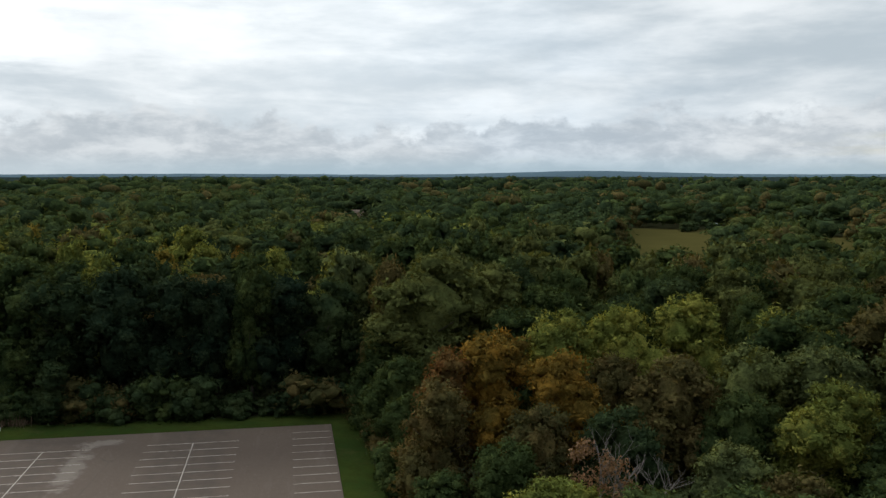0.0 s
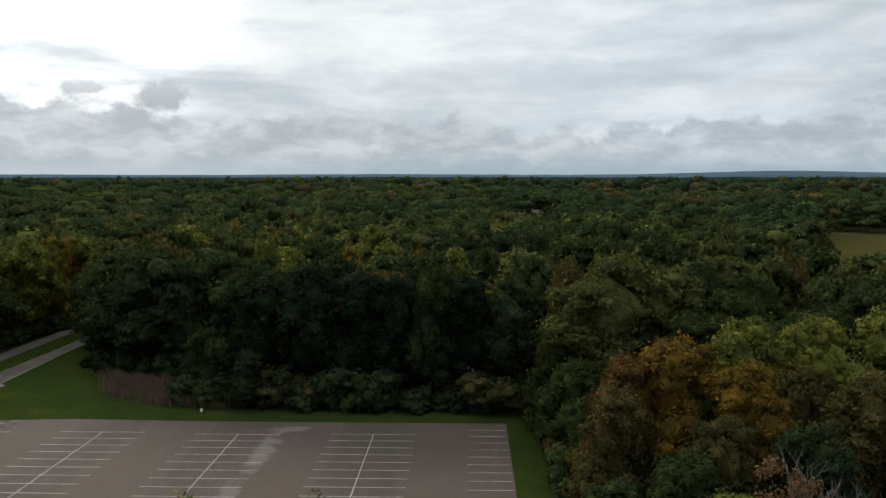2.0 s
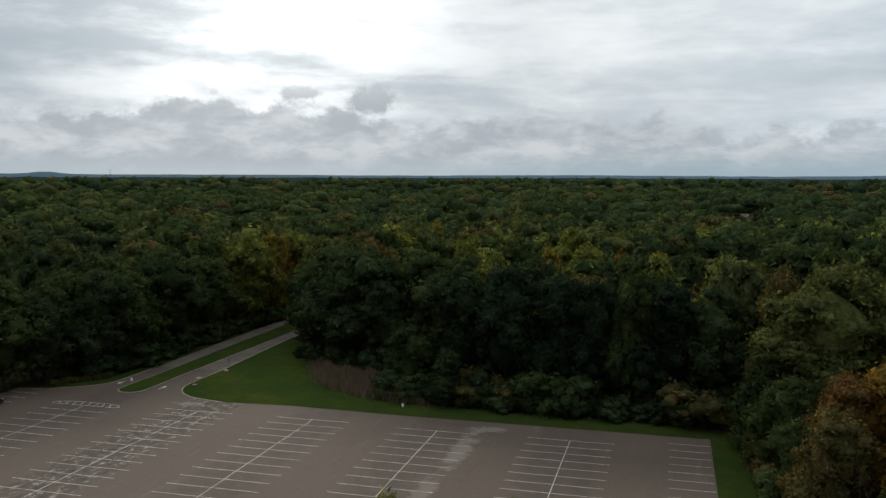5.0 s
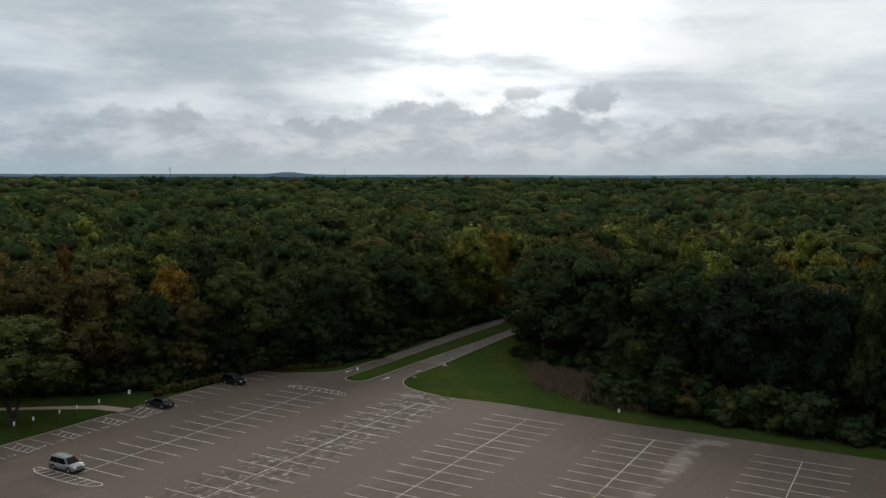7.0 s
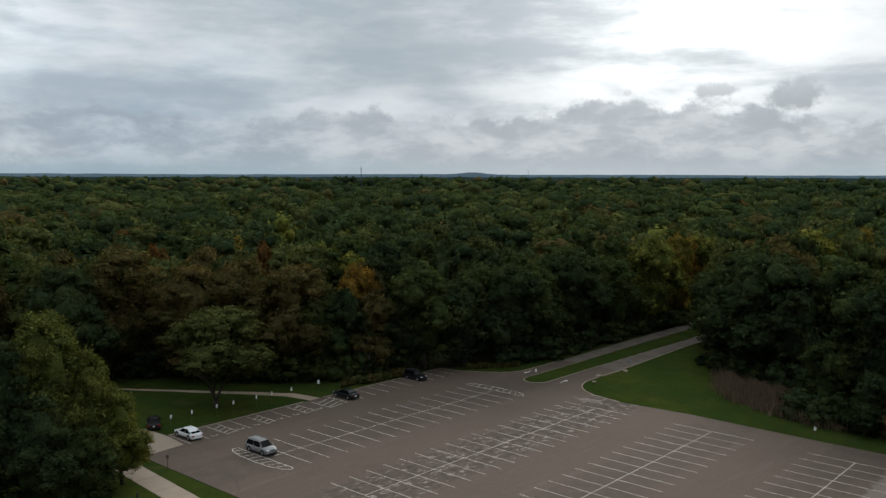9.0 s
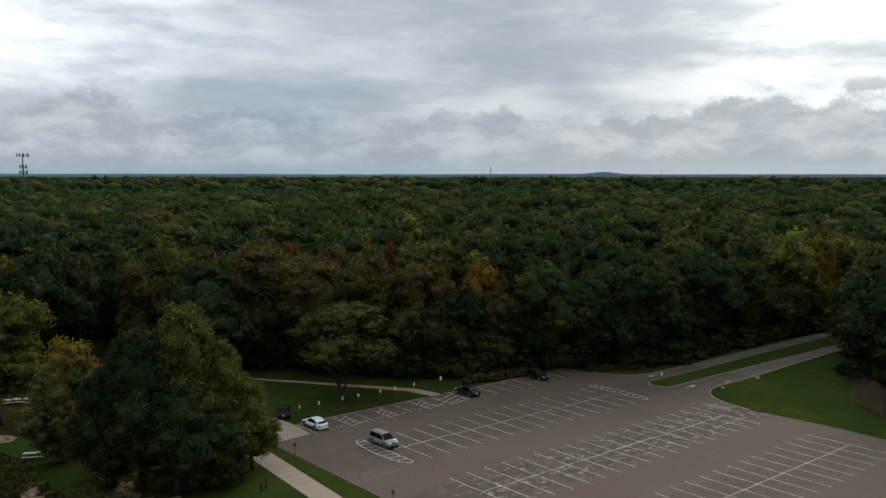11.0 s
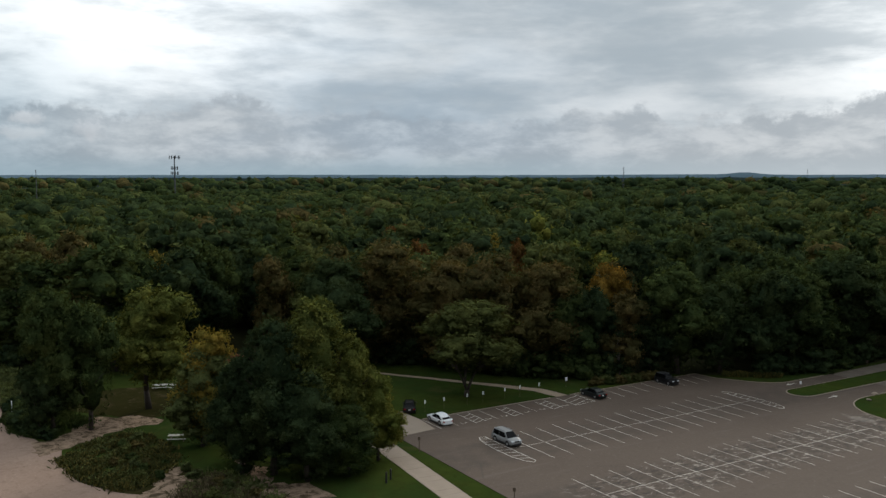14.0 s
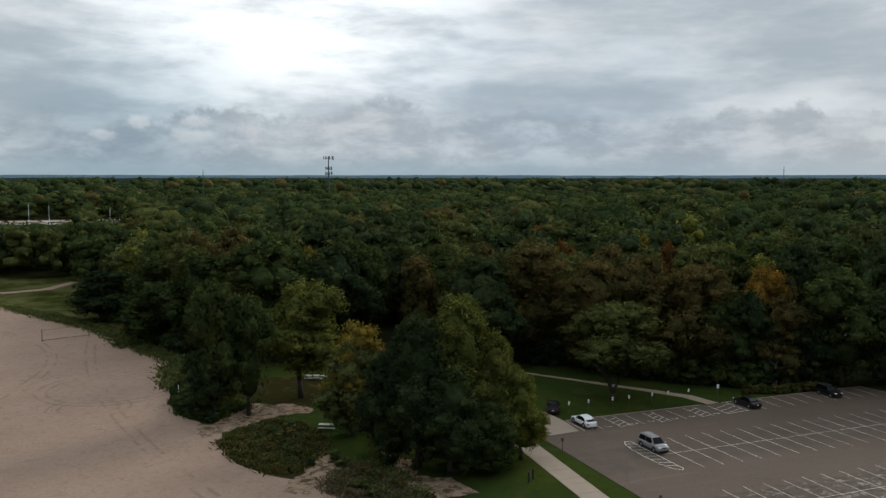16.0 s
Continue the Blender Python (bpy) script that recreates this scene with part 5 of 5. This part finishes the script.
def branching(seed, high, radius):
    """A leafless tree: limbs that fork three times, thinner each time."""
    r = random.Random(seed)
    bm = bmesh.new()

    def grow(a, way_, length, rad, level):
        mid = a + way_ * length * 0.5 + Vector((r.uniform(-1, 1), r.uniform(-1, 1), 0.3)) * length * 0.06
        b = mid + (way_ + Vector((r.uniform(-0.2, 0.2), r.uniform(-0.2, 0.2), 0.15))).normalized() * length * 0.5
        rod(a, mid, rad, rad * 0.8, 5, bm)
        rod(mid, b, rad * 0.8, rad * 0.55, 5, bm)
        if level < 4:
            for i in range(3 if level < 3 else 2):
                side = Vector((r.uniform(-1, 1), r.uniform(-1, 1), r.uniform(0.0, 0.7)))
                grow(mid.lerp(b, r.uniform(0.1, 1.0)), (way_ * 0.75 + side * 0.75).normalized(), length * r.uniform(0.5, 0.68), rad * 0.5, level + 1)

    grow(Vector((0, 0, -0.2)), Vector((0, 0, 1)), high * 0.52, radius, 0)
    return bm


def bare_tree(x, y, high, label, tone=None, mat=None):
    top = thing("bare_tree", pose(x, y, -0.05, 0, 0, x * 7), label, "tree", "bare trees")
    part("trunk", branching(int(x * 3) % 97, high, 0.20), mat or dead_bark, top, "pale leafless trunk and limbs")
    if tone:
        v, t, nv = crown_shape(900 + int(high), high * 0.95, high * 0.24, high * 0.25, 34, 2600, 0.17, 1, True)
        mesh_ob("crown", to_mesh("crown", v, t, nv, [LEAVES[tone]]), top, "thin remaining leaves")


bare_tree(72.0, -47.0, 14.4, "nearly bare tree with thin pale tan leaves", "tan")
bare_tree(75.0, -49.0, 13.4, "leafless pale grey tree beside the lot")
bare_tree(68.3, -50.0, 10.0, "thin tree with orange leaves beside the lot", "orange")
bare_tree(-57.0, -9.0, 7.5, "small pale bare tree at the edge of the woods")
bare_tree(-42.6, 71.0, 15.5, "pale bare trunks among the woods by the drive")


# ---- signs and posts ----
def post_sign(x, y, face_z, wide, tall, label, turn=90.0, face=None, post=None, post_r=0.016, marks=True, group="parking signs"):
    top = thing("sign", pose(x, y, -0.05, 0, 0, turn), label, "sign", group)
    part("post", rod((0, 0, -0.1), (0, 0, face_z + tall / 2), post_r, post_r, 8), post or wood, top)
    panel = part("panel", box(-wide / 2, wide / 2, -0.050, -0.030, face_z - tall / 2, face_z + tall / 2, 0.008), face or sign_white, top, "white panel")
    if marks:
        part("marking", box(-wide * 0.28, wide * 0.28, -0.056, -0.051, face_z - tall * 0.02, face_z + tall * 0.10), sign_ink, panel, "dark printed block")
        part("marking", box(-wide * 0.28, wide * 0.28, -0.056, -0.051, face_z - tall * 0.40, face_z - tall * 0.32), sign_ink, panel, "dark printed bar")


for y in (-47.4, -44.2, -40.2, -37.4, -33.4, -30.6, -26.9):
    post_sign(-55.6, y, 1.5, 0.26, 0.52, "white parking sign on a slim wooden post")
post_sign(-56.1, -21.1, 1.5, 0.45, 0.62, "larger white notice sign beside the stalls")
post_sign(11.2, 6.4, 1.3, 0.32, 0.50, "small white sign at the grass verge", 0.0, group="drive signs")
post_sign(-36.0, 10.0, 1.2, 0.32, 0.50, "white sign on the nose of the median", 20.0, marks=False, group="drive signs")
post_sign(-27.3, 26.0, 1.5, 0.65, 0.75, "grey-backed road sign beside the drive", 10.0, metal_grey, marks=False, group="drive signs")
post_sign(-41.3, 35.6, 0.75, 0.55, 0.55, "dull brown road sign beside the outbound lane", 10.0, wood, marks=False, group="drive signs")
post_sign(-40.4, -56.9, 1.7, 0.32, 0.42, "brown post with a small dark sign at the lot's corner", 45.0, wood, wood, 0.05, False, "lot posts")
post_sign(-20.3, -57.0, 1.7, 0.32, 0.42, "brown post with a small dark sign at the lot's edge", 45.0, wood, wood, 0.05, False, "lot posts")
for x, y, s in ((-28.2, 17.4, 1.0), (-26.8, 24.0, 0.8), (-26.6, 13.4, 0.7)):      # low stones in the meadow
    bm = bmesh.new()
    bmesh.ops.create_icosphere(bm, subdivisions=2, radius=0.55 * s)
    for v in bm.verts:
        v.co += Vector(noise.noise_vector(v.co * 2.1 + Vector((x, y, 0)))) * 0.16
        v.co.z *= 0.55
    ob = part("stone", bm, concrete, smooth=True)
    ob.location = (x, y, 0.05)
    tagged(ob, "low pale stone lying in the meadow grass", "stone", "meadow stones")
# a white marker at the edge of the beach
mk = thing("marker_post", pose(-82, -98.6, 0), "slim white marker post at the edge of the beach", "post")
part("shaft", box(-0.06, 0.06, -0.06, 0.06, -0.2, 2.6, 0.01), sign_white, mk)
part("band", box(-0.07, 0.07, -0.07, 0.07, 1.25, 1.45), wood, mk, "dark band")
# volleyball posts
net = thing("volleyball_net", pose(-142.8, -116.5, 0, 0, 0, 111), "sagging volleyball net between two wooden posts on the sand", "net")
for sx in (-4.7, 4.7):
    part("post", rod((sx, 0, -0.3), (sx, 0, 2.5), 0.09, 0.08, 8), wood, net)
part("cord", rod((-4.7, 0, 2.35), (4.7, 0, 2.35), 0.02, 0.02, 6), wood, net, "thin top cord")
part("cord", rod((-4.7, 0, 0.25), (4.7, 0, 0.25), 0.05, 0.05, 6), wood, net, "low boundary rope")
# litter bins by the footpath
for x, y in ((-33.6, -64.4), (-32.9, -65.3)):
    b_ = thing("bollard", pose(x, y, -0.04), "black steel bollard on the grass by the footpath", "bollard", "bollards")
    part("shaft", rod((0, 0, -0.1), (0, 0, 1.15), 0.11, 0.10, 12), dark_steel, b_)
    part("cap", rod((0, 0, 1.15), (0, 0, 1.27), 0.13, 0.05, 12), dark_steel, b_)


def picnic_table(x, y, turn, label):
    t = thing("picnic_table", pose(x, y, -0.04, 0, 0, turn), label, "table", "picnic tables")
    for i in range(5):
        part("plank", box(-1.2, 1.2, -0.37 + 0.15 * i, -0.23 + 0.15 * i, 0.72, 0.76, 0.006), pale_wood, t)
    for sy in (-0.72, 0.72):
        for k in (-0.075, 0.075):
            part("seat_plank", box(-1.2, 1.2, sy + k - 0.07, sy + k + 0.07, 0.42, 0.46, 0.006), pale_wood, t)
    for sx in (-0.85, 0.85):
        part("bearer", box(sx - 0.03, sx + 0.03, -0.78, 0.78, 0.36, 0.42), wood, t)
        part("leg", rod((sx, -0.25, 0.72), (sx, -0.62, -0.05), 0.045, 0.045, 6), wood, t)
        part("leg", rod((sx, 0.25, 0.72), (sx, 0.62, -0.05), 0.045, 0.045, 6), wood, t)


picnic_table(-60.3, -81.2, 62, "pale wooden picnic table on the lawn by the beach")
picnic_table(-89.0, -76.9, 75, "pale wooden picnic table by the shelter")
picnic_table(-87.4, -74.8, 30, "pale wooden picnic table by the shelter")
picnic_table(-85.2, -69.4, 70, "pale wooden picnic table by the shelter")

# open picnic shelter behind the trees
sh = thing("picnic_shelter", pose(-91, -66, 0, 0, 0, 15), "open picnic shelter with a brown shingled roof among trees", "shelter")
for sx in (-6.2, 0, 6.2):
    for sy in (-3.6, 3.6):
        part("column", box(sx - 0.14, sx + 0.14, sy - 0.14, sy + 0.14, -0.1, 3.0, 0.02), wood, sh)
part("floor_slab", box(-7, 7, -4.4, 4.4, -0.06, 0.05), concrete, sh)
for s in (-1, 1):
    bm = bmesh.new()
    q = [(-7.4, 4.9 * s, 2.85), (7.4, 4.9 * s, 2.85), (7.4, 0, 4.5), (-7.4, 0, 4.5)]
    bm.faces.new([bm.verts.new(v) for v in q])
    bmesh.ops.solidify(bm, geom=bm.faces[:], thickness=0.14)
    roof = part("roof_slope", bm, shingle, sh, "brown shingled slope")
    for i in range(9):
        k = (i + 0.5) / 9
        part("shingle_course", box(-7.42, 7.42, -0.02, 0.02, -0.012, 0.02), shingle, roof).matrix_local = Matrix.Translation((0, 4.9 * s * (1 - k), 2.85 + 1.65 * k + 0.03))
part("ridge_cap", rod((-7.45, 0, 4.53), (7.45, 0, 4.53), 0.12, 0.12, 8), shingle, sh)
for s in (-1, 1):
    part("beam", box(-7.0, 7.0, 3.6 * s - 0.1, 3.6 * s + 0.1, 3.0, 3.28), wood, sh)

# ---- parked cars ----
def loft(stations):
    """A closed body from rings: each station is x and a ring of (y, z) for the right half, mirrored."""
    bm = bmesh.new()
    rings_ = []
    for x, half in stations:
        ring = [(y, z) for y, z in half] + [(-y, z) for y, z in reversed(half)]
        rings_.append([bm.verts.new((x, y, z)) for y, z in ring])
    for a, b in zip(rings_, rings_[1:]):
        k = len(a)
        for i in range(k):
            bm.faces.new((a[i], a[(i + 1) % k], b[(i + 1) % k], b[i]))
    bm.faces.new(rings_[0])
    bm.faces.new(list(reversed(rings_[-1])))
    bmesh.ops.recalc_face_normals(bm, faces=bm.faces)
    return bm


def pane(points, mat, parent, name="window", label="", thick=0.012):
    bm = bmesh.new()
    bm.faces.new([bm.verts.new(p) for p in points])
    bmesh.ops.solidify(bm, geom=bm.faces[:], thickness=thick)
    return part(name, bm, mat, parent, label)


def car(x, y, turn, length, width, belt, roof, cabin, hood, colour, label, name="car", rails=False, flake=0.5):
    """cabin: x of windscreen foot, windscreen top, rear top, rear foot; the car faces +x."""
    paint = material(name + "_paint", lambda m, p: m.mix(m.smooth(m.noise(p, 1.6, 5), 0.4, 0.75, 0.0, 0.25), colour, tuple(c * 0.7 + 0.02 for c in colour)), 0.30, 0.0, spec=flake)
    L, W = length / 2, width / 2
    top = thing(name, pose(x, y, 0.0, 0, 0, turn), label, "car", "parked cars")
    fx, tx, rx, bx = cabin
    st = []
    for px, wk, zl, zh in ((-L, 0.82, 0.34, belt - 0.16), (-L + 0.10, 0.92, 0.24, belt - 0.04), (-L + 0.55, 0.99, 0.20, belt), (bx, 1.0, 0.19, belt), (0, 1.0, 0.18, belt - 0.01), (fx, 1.0, 0.19, belt - 0.02),
                           ((fx + L) / 2, 0.99, 0.20, hood + 0.03), (L - 0.45, 0.96, 0.22, hood - 0.03), (L - 0.12, 0.86, 0.26, hood - 0.16), (L, 0.72, 0.34, hood - 0.28)):
        w = W * wk
        st.append((px, [(w * 0.80, zl), (w * 0.97, zl + 0.10), (w, (zl + zh) / 2), (w * 0.975, zh - 0.10), (w * 0.90, zh - 0.01), (w * 0.45, zh + 0.015)]))
    st.sort(key=lambda q: q[0])
    body = part("body", loft(st), paint, top, smooth=False)
    for poly in body.data.polygons:
        poly.use_smooth = abs(poly.normal.x) < 0.9
    g = W * 0.88
    r_ = W * 0.70
    cab = [(bx, [(g * 0.98, belt - 0.06), (g * 0.96, belt), (g * 0.5, belt + 0.01)]), (rx, [(g, belt - 0.06), (r_, roof - 0.07), (r_ * 0.8, roof)]),
           ((rx + tx) / 2, [(g * 1.02, belt - 0.06), (r_ * 1.03, roof - 0.05), (r_ * 0.8, roof + 0.03)]), (tx, [(g, belt - 0.06), (r_, roof - 0.07), (r_ * 0.8, roof - 0.01)]),
           (fx, [(g * 0.97, belt - 0.06), (g * 0.95, belt - 0.02), (g * 0.5, belt)])]
    part("cabin", loft(cab), paint, top)
    e = 0.015
    pane([(fx - 0.02 + e, -g * 0.92, belt + 0.02), (fx - 0.02 + e, g * 0.92, belt + 0.02), (tx + e + 0.02, r_ * 0.92, roof - 0.03), (tx + e + 0.02, -r_ * 0.92, roof - 0.03)], glass, top, "windscreen")
    pane([(bx + 0.05 - e, g * 0.84, belt + 0.07), (bx + 0.05 - e, -g * 0.84, belt + 0.07), (rx - e - 0.02, -r_ * 0.84, roof - 0.08), (rx - e - 0.02, r_ * 0.84, roof - 0.08)], glass, top, "rear_window")
    parts_ = 3 if roof > 1.65 else 2
    for s in (-1, 1):
        for i in range(parts_):
            k0, k1 = i / parts_ + 0.008, (i + 1) / parts_ - 0.008
            lo0, lo1 = bx + 0.14 + (fx - bx - 0.32) * k0, bx + 0.14 + (fx - bx - 0.32) * k1
            hi0, hi1 = rx + 0.08 + (tx - rx - 0.12) * k0, rx + 0.08 + (tx - rx - 0.12) * k1
            yl, yh = s * (g * 1.0 + e + 0.012), s * (r_ + e + 0.035)
            zl, zh = belt - 0.03, roof - 0.09
            pane([(lo0, yl, zl), (lo1, yl, zl), (hi1, yh, zh), (hi0, yh, zh)], glass, top, "side_window")
        part("mirror", box(fx - 0.25, fx - 0.05, s * (W + 0.08) - 0.08, s * (W + 0.08) + 0.08, belt, belt + 0.16, 0.03), paint, top)
        part("headlight", box(L - 0.30, L - 0.03, s * W * 0.62 - 0.18, s * W * 0.62 + 0.18, hood - 0.24, hood - 0.10, 0.03), clear_lens, top)
        part("tail_light", box(-L - 0.005, -L + 0.20, s * W * 0.74 - 0.13, s * W * 0.74 + 0.13, belt - 0.30, belt - 0.12, 0.02), red_lens, top)
        for wx in (-L + 0.92, L - 0.90):
            wheel = part("wheel", rod((wx, s * (W - 0.20), 0.33), (wx, s * (W + 0.005), 0.33), 0.33, 0.33, 20), rubber, top)
            part("rim", rod((wx, s * (W - 0.04), 0.33), (wx, s * (W + 0.015), 0.33), 0.21, 0.19, 14), alloy, wheel)
            part("wheel_arch", rod((wx, s * (W - 0.16), 0.36), (wx, s * (W + 0.002), 0.36), 0.40, 0.40, 20), dark_steel, wheel)
        if rails:
            part("roof_rail", box(rx + 0.2, tx - 0.1, s * r_ * 0.86 - 0.02, s * r_ * 0.86 + 0.02, roof + 0.02, roof + 0.07, 0.01), metal_grey, top)
    for s in (-1, 1):
        part("sill", box(-L + 1.30, L - 1.28, s * W * 0.98 - 0.03, s * W * 0.98 + 0.02, 0.20, 0.36, 0.01), dark_steel, top)
    part("underbody", box(-L + 0.2, L - 0.2, -W * 0.86, W * 0.86, 0.12, 0.24), dark_steel, top)
    part("bumper", box(L - 0.16, L + 0.03, -W * 0.74, W * 0.74, 0.28, 0.44, 0.04), dark_steel, top)
    part("bumper", box(-L - 0.03, -L + 0.16, -W * 0.78, W * 0.78, 0.30, 0.48, 0.04), paint, top)
    part("grille", box(L - 0.06, L + 0.02, -W * 0.34, W * 0.34, hood - 0.26, hood - 0.14, 0.01), dark_steel, top)
    part("plate", box(-L - 0.012, -L - 0.002, -0.15, 0.15, belt - 0.36, belt - 0.22), sign_white, top, "small pale blank plate")
    return top


car(-49.9, -48.3, 180, 4.50, 1.74, 0.88, 1.42, (1.10, 0.16, -0.92, -1.98), 0.82, (0.74, 0.75, 0.76), "white four-door sedan parked beside the concrete apron", "sedan")
car(-37.8, -45.6, 0, 4.50, 1.80, 0.95, 1.60, (1.22, 0.52, -1.92, -2.16), 0.91, (0.24, 0.245, 0.245), "silver minivan parked beside the hatched island", "minivan", True)
car(-49.8, -20.9, 180, 4.55, 1.76, 0.90, 1.40, (0.90, 0.15, -1.10, -1.80), 0.84, (0.006, 0.010, 0.009), "dark green-black sedan parked by the footpath", "sedan", flake=0.35)
car(-50.0, -5.1, 0, 4.20, 1.72, 0.98, 1.60, (0.78, 0.22, -1.76, -1.94), 0.94, (0.005, 0.005, 0.006), "black sport utility vehicle parked by the hedge", "suv", True, 0.35)

car(-57.3, -49.0, 151, 4.00, 1.80, 0.95, 1.58, (0.80, 0.25, -1.62, -1.86), 0.94, (0.005, 0.005, 0.006), "black sport utility vehicle parked on the grass past the apron", "suv", False, 0.3)

# ---- far things ----
def mast(x, y, high, r, label, arrays=(), lattice=False):
    t = thing("radio_mast", pose(x, y, 0), label, "mast")
    if lattice:
        for k in range(3):
            a = math.tau * k / 3
            part("leg", rod((r * math.cos(a), r * math.sin(a), -0.2), (r * 0.3 * math.cos(a), r * 0.3 * math.sin(a), high), 0.16, 0.10, 6), mast_grey, t)
        for i in range(14):
            z0, z1 = high * i / 14, high * (i + 1) / 14
            for k in range(3):
                a, b = math.tau * k / 3, math.tau * (k + 1) / 3
                q0, q1 = r * (1 - 0.7 * i / 14), r * (1 - 0.7 * (i + 1) / 14)
                part("brace", rod((q0 * math.cos(a), q0 * math.sin(a), z0), (q1 * math.cos(b), q1 * math.sin(b), z1), 0.07, 0.07, 5), mast_grey, t)
    else:
        part("pole", rod((0, 0, -0.2), (0, 0, high), r, r * 0.5, 12), mast_grey, t)
    for z, reach in arrays:
        ring_ = part("platform", rod((0, 0, z - 0.15), (0, 0, z + 0.15), reach * 0.55, reach * 0.55, 6), mast_grey, t)
        for k in range(9):
            a = math.tau * k / 9
            cx, cy = reach * math.cos(a), reach * math.sin(a)
            part("antenna", box(cx - 0.24, cx + 0.24, cy - 0.2, cy + 0.2, z - 1.3, z + 1.5, 0.03), mast_grey, ring_)
            part("arm", rod((0, 0, z), (cx, cy, z), 0.07, 0.07, 5), mast_grey, ring_)
    return t


mast(-682, 71, 51.0, 0.8, "cell tower with three rings of antennas above the woods", ((49.6, 4.3), (40.6, 2.6), (36.4, 3.0)))
mast(-534, -49, 38, 0.35, "thin grey steel mast above the woods")
mast(-999, 864, 49, 2.2, "tall lattice radio mast far over the woods", lattice=True)
mast(-1480, 1990, 52, 2.6, "distant lattice radio mast on the horizon", lattice=True)

tagged(part("water", slab([(-505, -102), (-505, -193), (-640, -222), (-640, -95)], -0.05, 0.02, 5.0, 25.0, 9), water_mat), "pale still water of a lagoon beyond the trees", "water", kind="structure")
tagged(part("jetty", box(-668, -640, -226, -94, -0.05, 0.5), concrete), "long pale quay beyond the moored boats", "quay", kind="structure")
for x, y, s, mast_h in ((-590, -158, 1.0, 15), (-597, -146, 1.0, 14), (-585, -116, 0.9, 0), (-580, -110, 0.8, 0), (-592, -170, 0.9, 0), (-583, -107, 0.8, 12), (-600, -150, 0.8, 0), (-588, -113, 0.8, 0)):
    boat = thing("boat", pose(x, y, 0, 0, 0, 80 + s * 40), "white moored sailing boat on the lagoon" if mast_h else "white moored motor boat on the lagoon", "boat", "moored boats")
    st = [(px * s, [(w * s, 0.0), (w * 1.15 * s, 1.1 * s), (w * 0.9 * s, 1.2 * s)]) for px, w in ((-4.5, 1.2), (-2, 1.5), (1.5, 1.4), (3.5, 0.8), (4.8, 0.15))]
    part("hull", loft(st), hull_white, boat)
    part("cabin", box(-2 * s, 1.2 * s, -0.9 * s, 0.9 * s, 1.2 * s, 2.2 * s, 0.15), hull_white, boat)
    if mast_h:
        part("mast", rod((0.5, 0, 1.0), (0.5, 0, mast_h), 0.16, 0.12, 8), hull_white, boat)
        part("boom", rod((0.5, 0, 2.8), (-3.5, 0, 2.7), 0.12, 0.12, 6), hull_white, boat)


def house(x, y, turn, w, d, h, mat, label):
    t = thing("house", pose(x, y, 0, 0, 0, turn), label, "house", "far houses")
    part("wall", box(-w / 2, w / 2, -d / 2, d / 2, -0.1, h), mat, t)
    bm = bmesh.new()
    v = [bm.verts.new(p) for p in ((-w / 2 - 0.6, -d / 2 - 0.6, h), (w / 2 + 0.6, -d / 2 - 0.6, h), (w / 2 + 0.6, d / 2 + 0.6, h), (-w / 2 - 0.6, d / 2 + 0.6, h), (-w / 2 - 0.6, 0, h + d * 0.32), (w / 2 + 0.6, 0, h + d * 0.32))]
    for f_ in ((0, 1, 5, 4), (2, 3, 4, 5), (0, 4, 3), (1, 2, 5), (0, 3, 2, 1)):
        bm.faces.new([v[i] for i in f_])
    part("roof", bm, wood if mat is stucco else metal_grey, t)
    for i in range(int(w // 4)):
        cx = -w / 2 + 2.2 + 4 * i
        win = part("window", box(cx - 0.8, cx + 0.8, -d / 2 - 0.06, -d / 2 + 0.05, h * 0.45, h * 0.75, 0.02), sign_white, t)
        part("window_pane", box(cx - 0.65, cx + 0.65, -d / 2 - 0.075, -d / 2 - 0.065, h * 0.48, h * 0.72), glass, win)


house(103, 588, 8, 8, 7, 4.0, stucco, "pale stucco house in a clearing of the woods")
house(311, 392, 15, 6, 5, 2.2, sign_white, "small white house at the end of the field")
for x, y in ((283, 372), (290, 378), (297, 366)):
    bush(x, y, 6.0, 4.6, "dark", "dark round bush at the end of the field", x, 1, "field bushes")
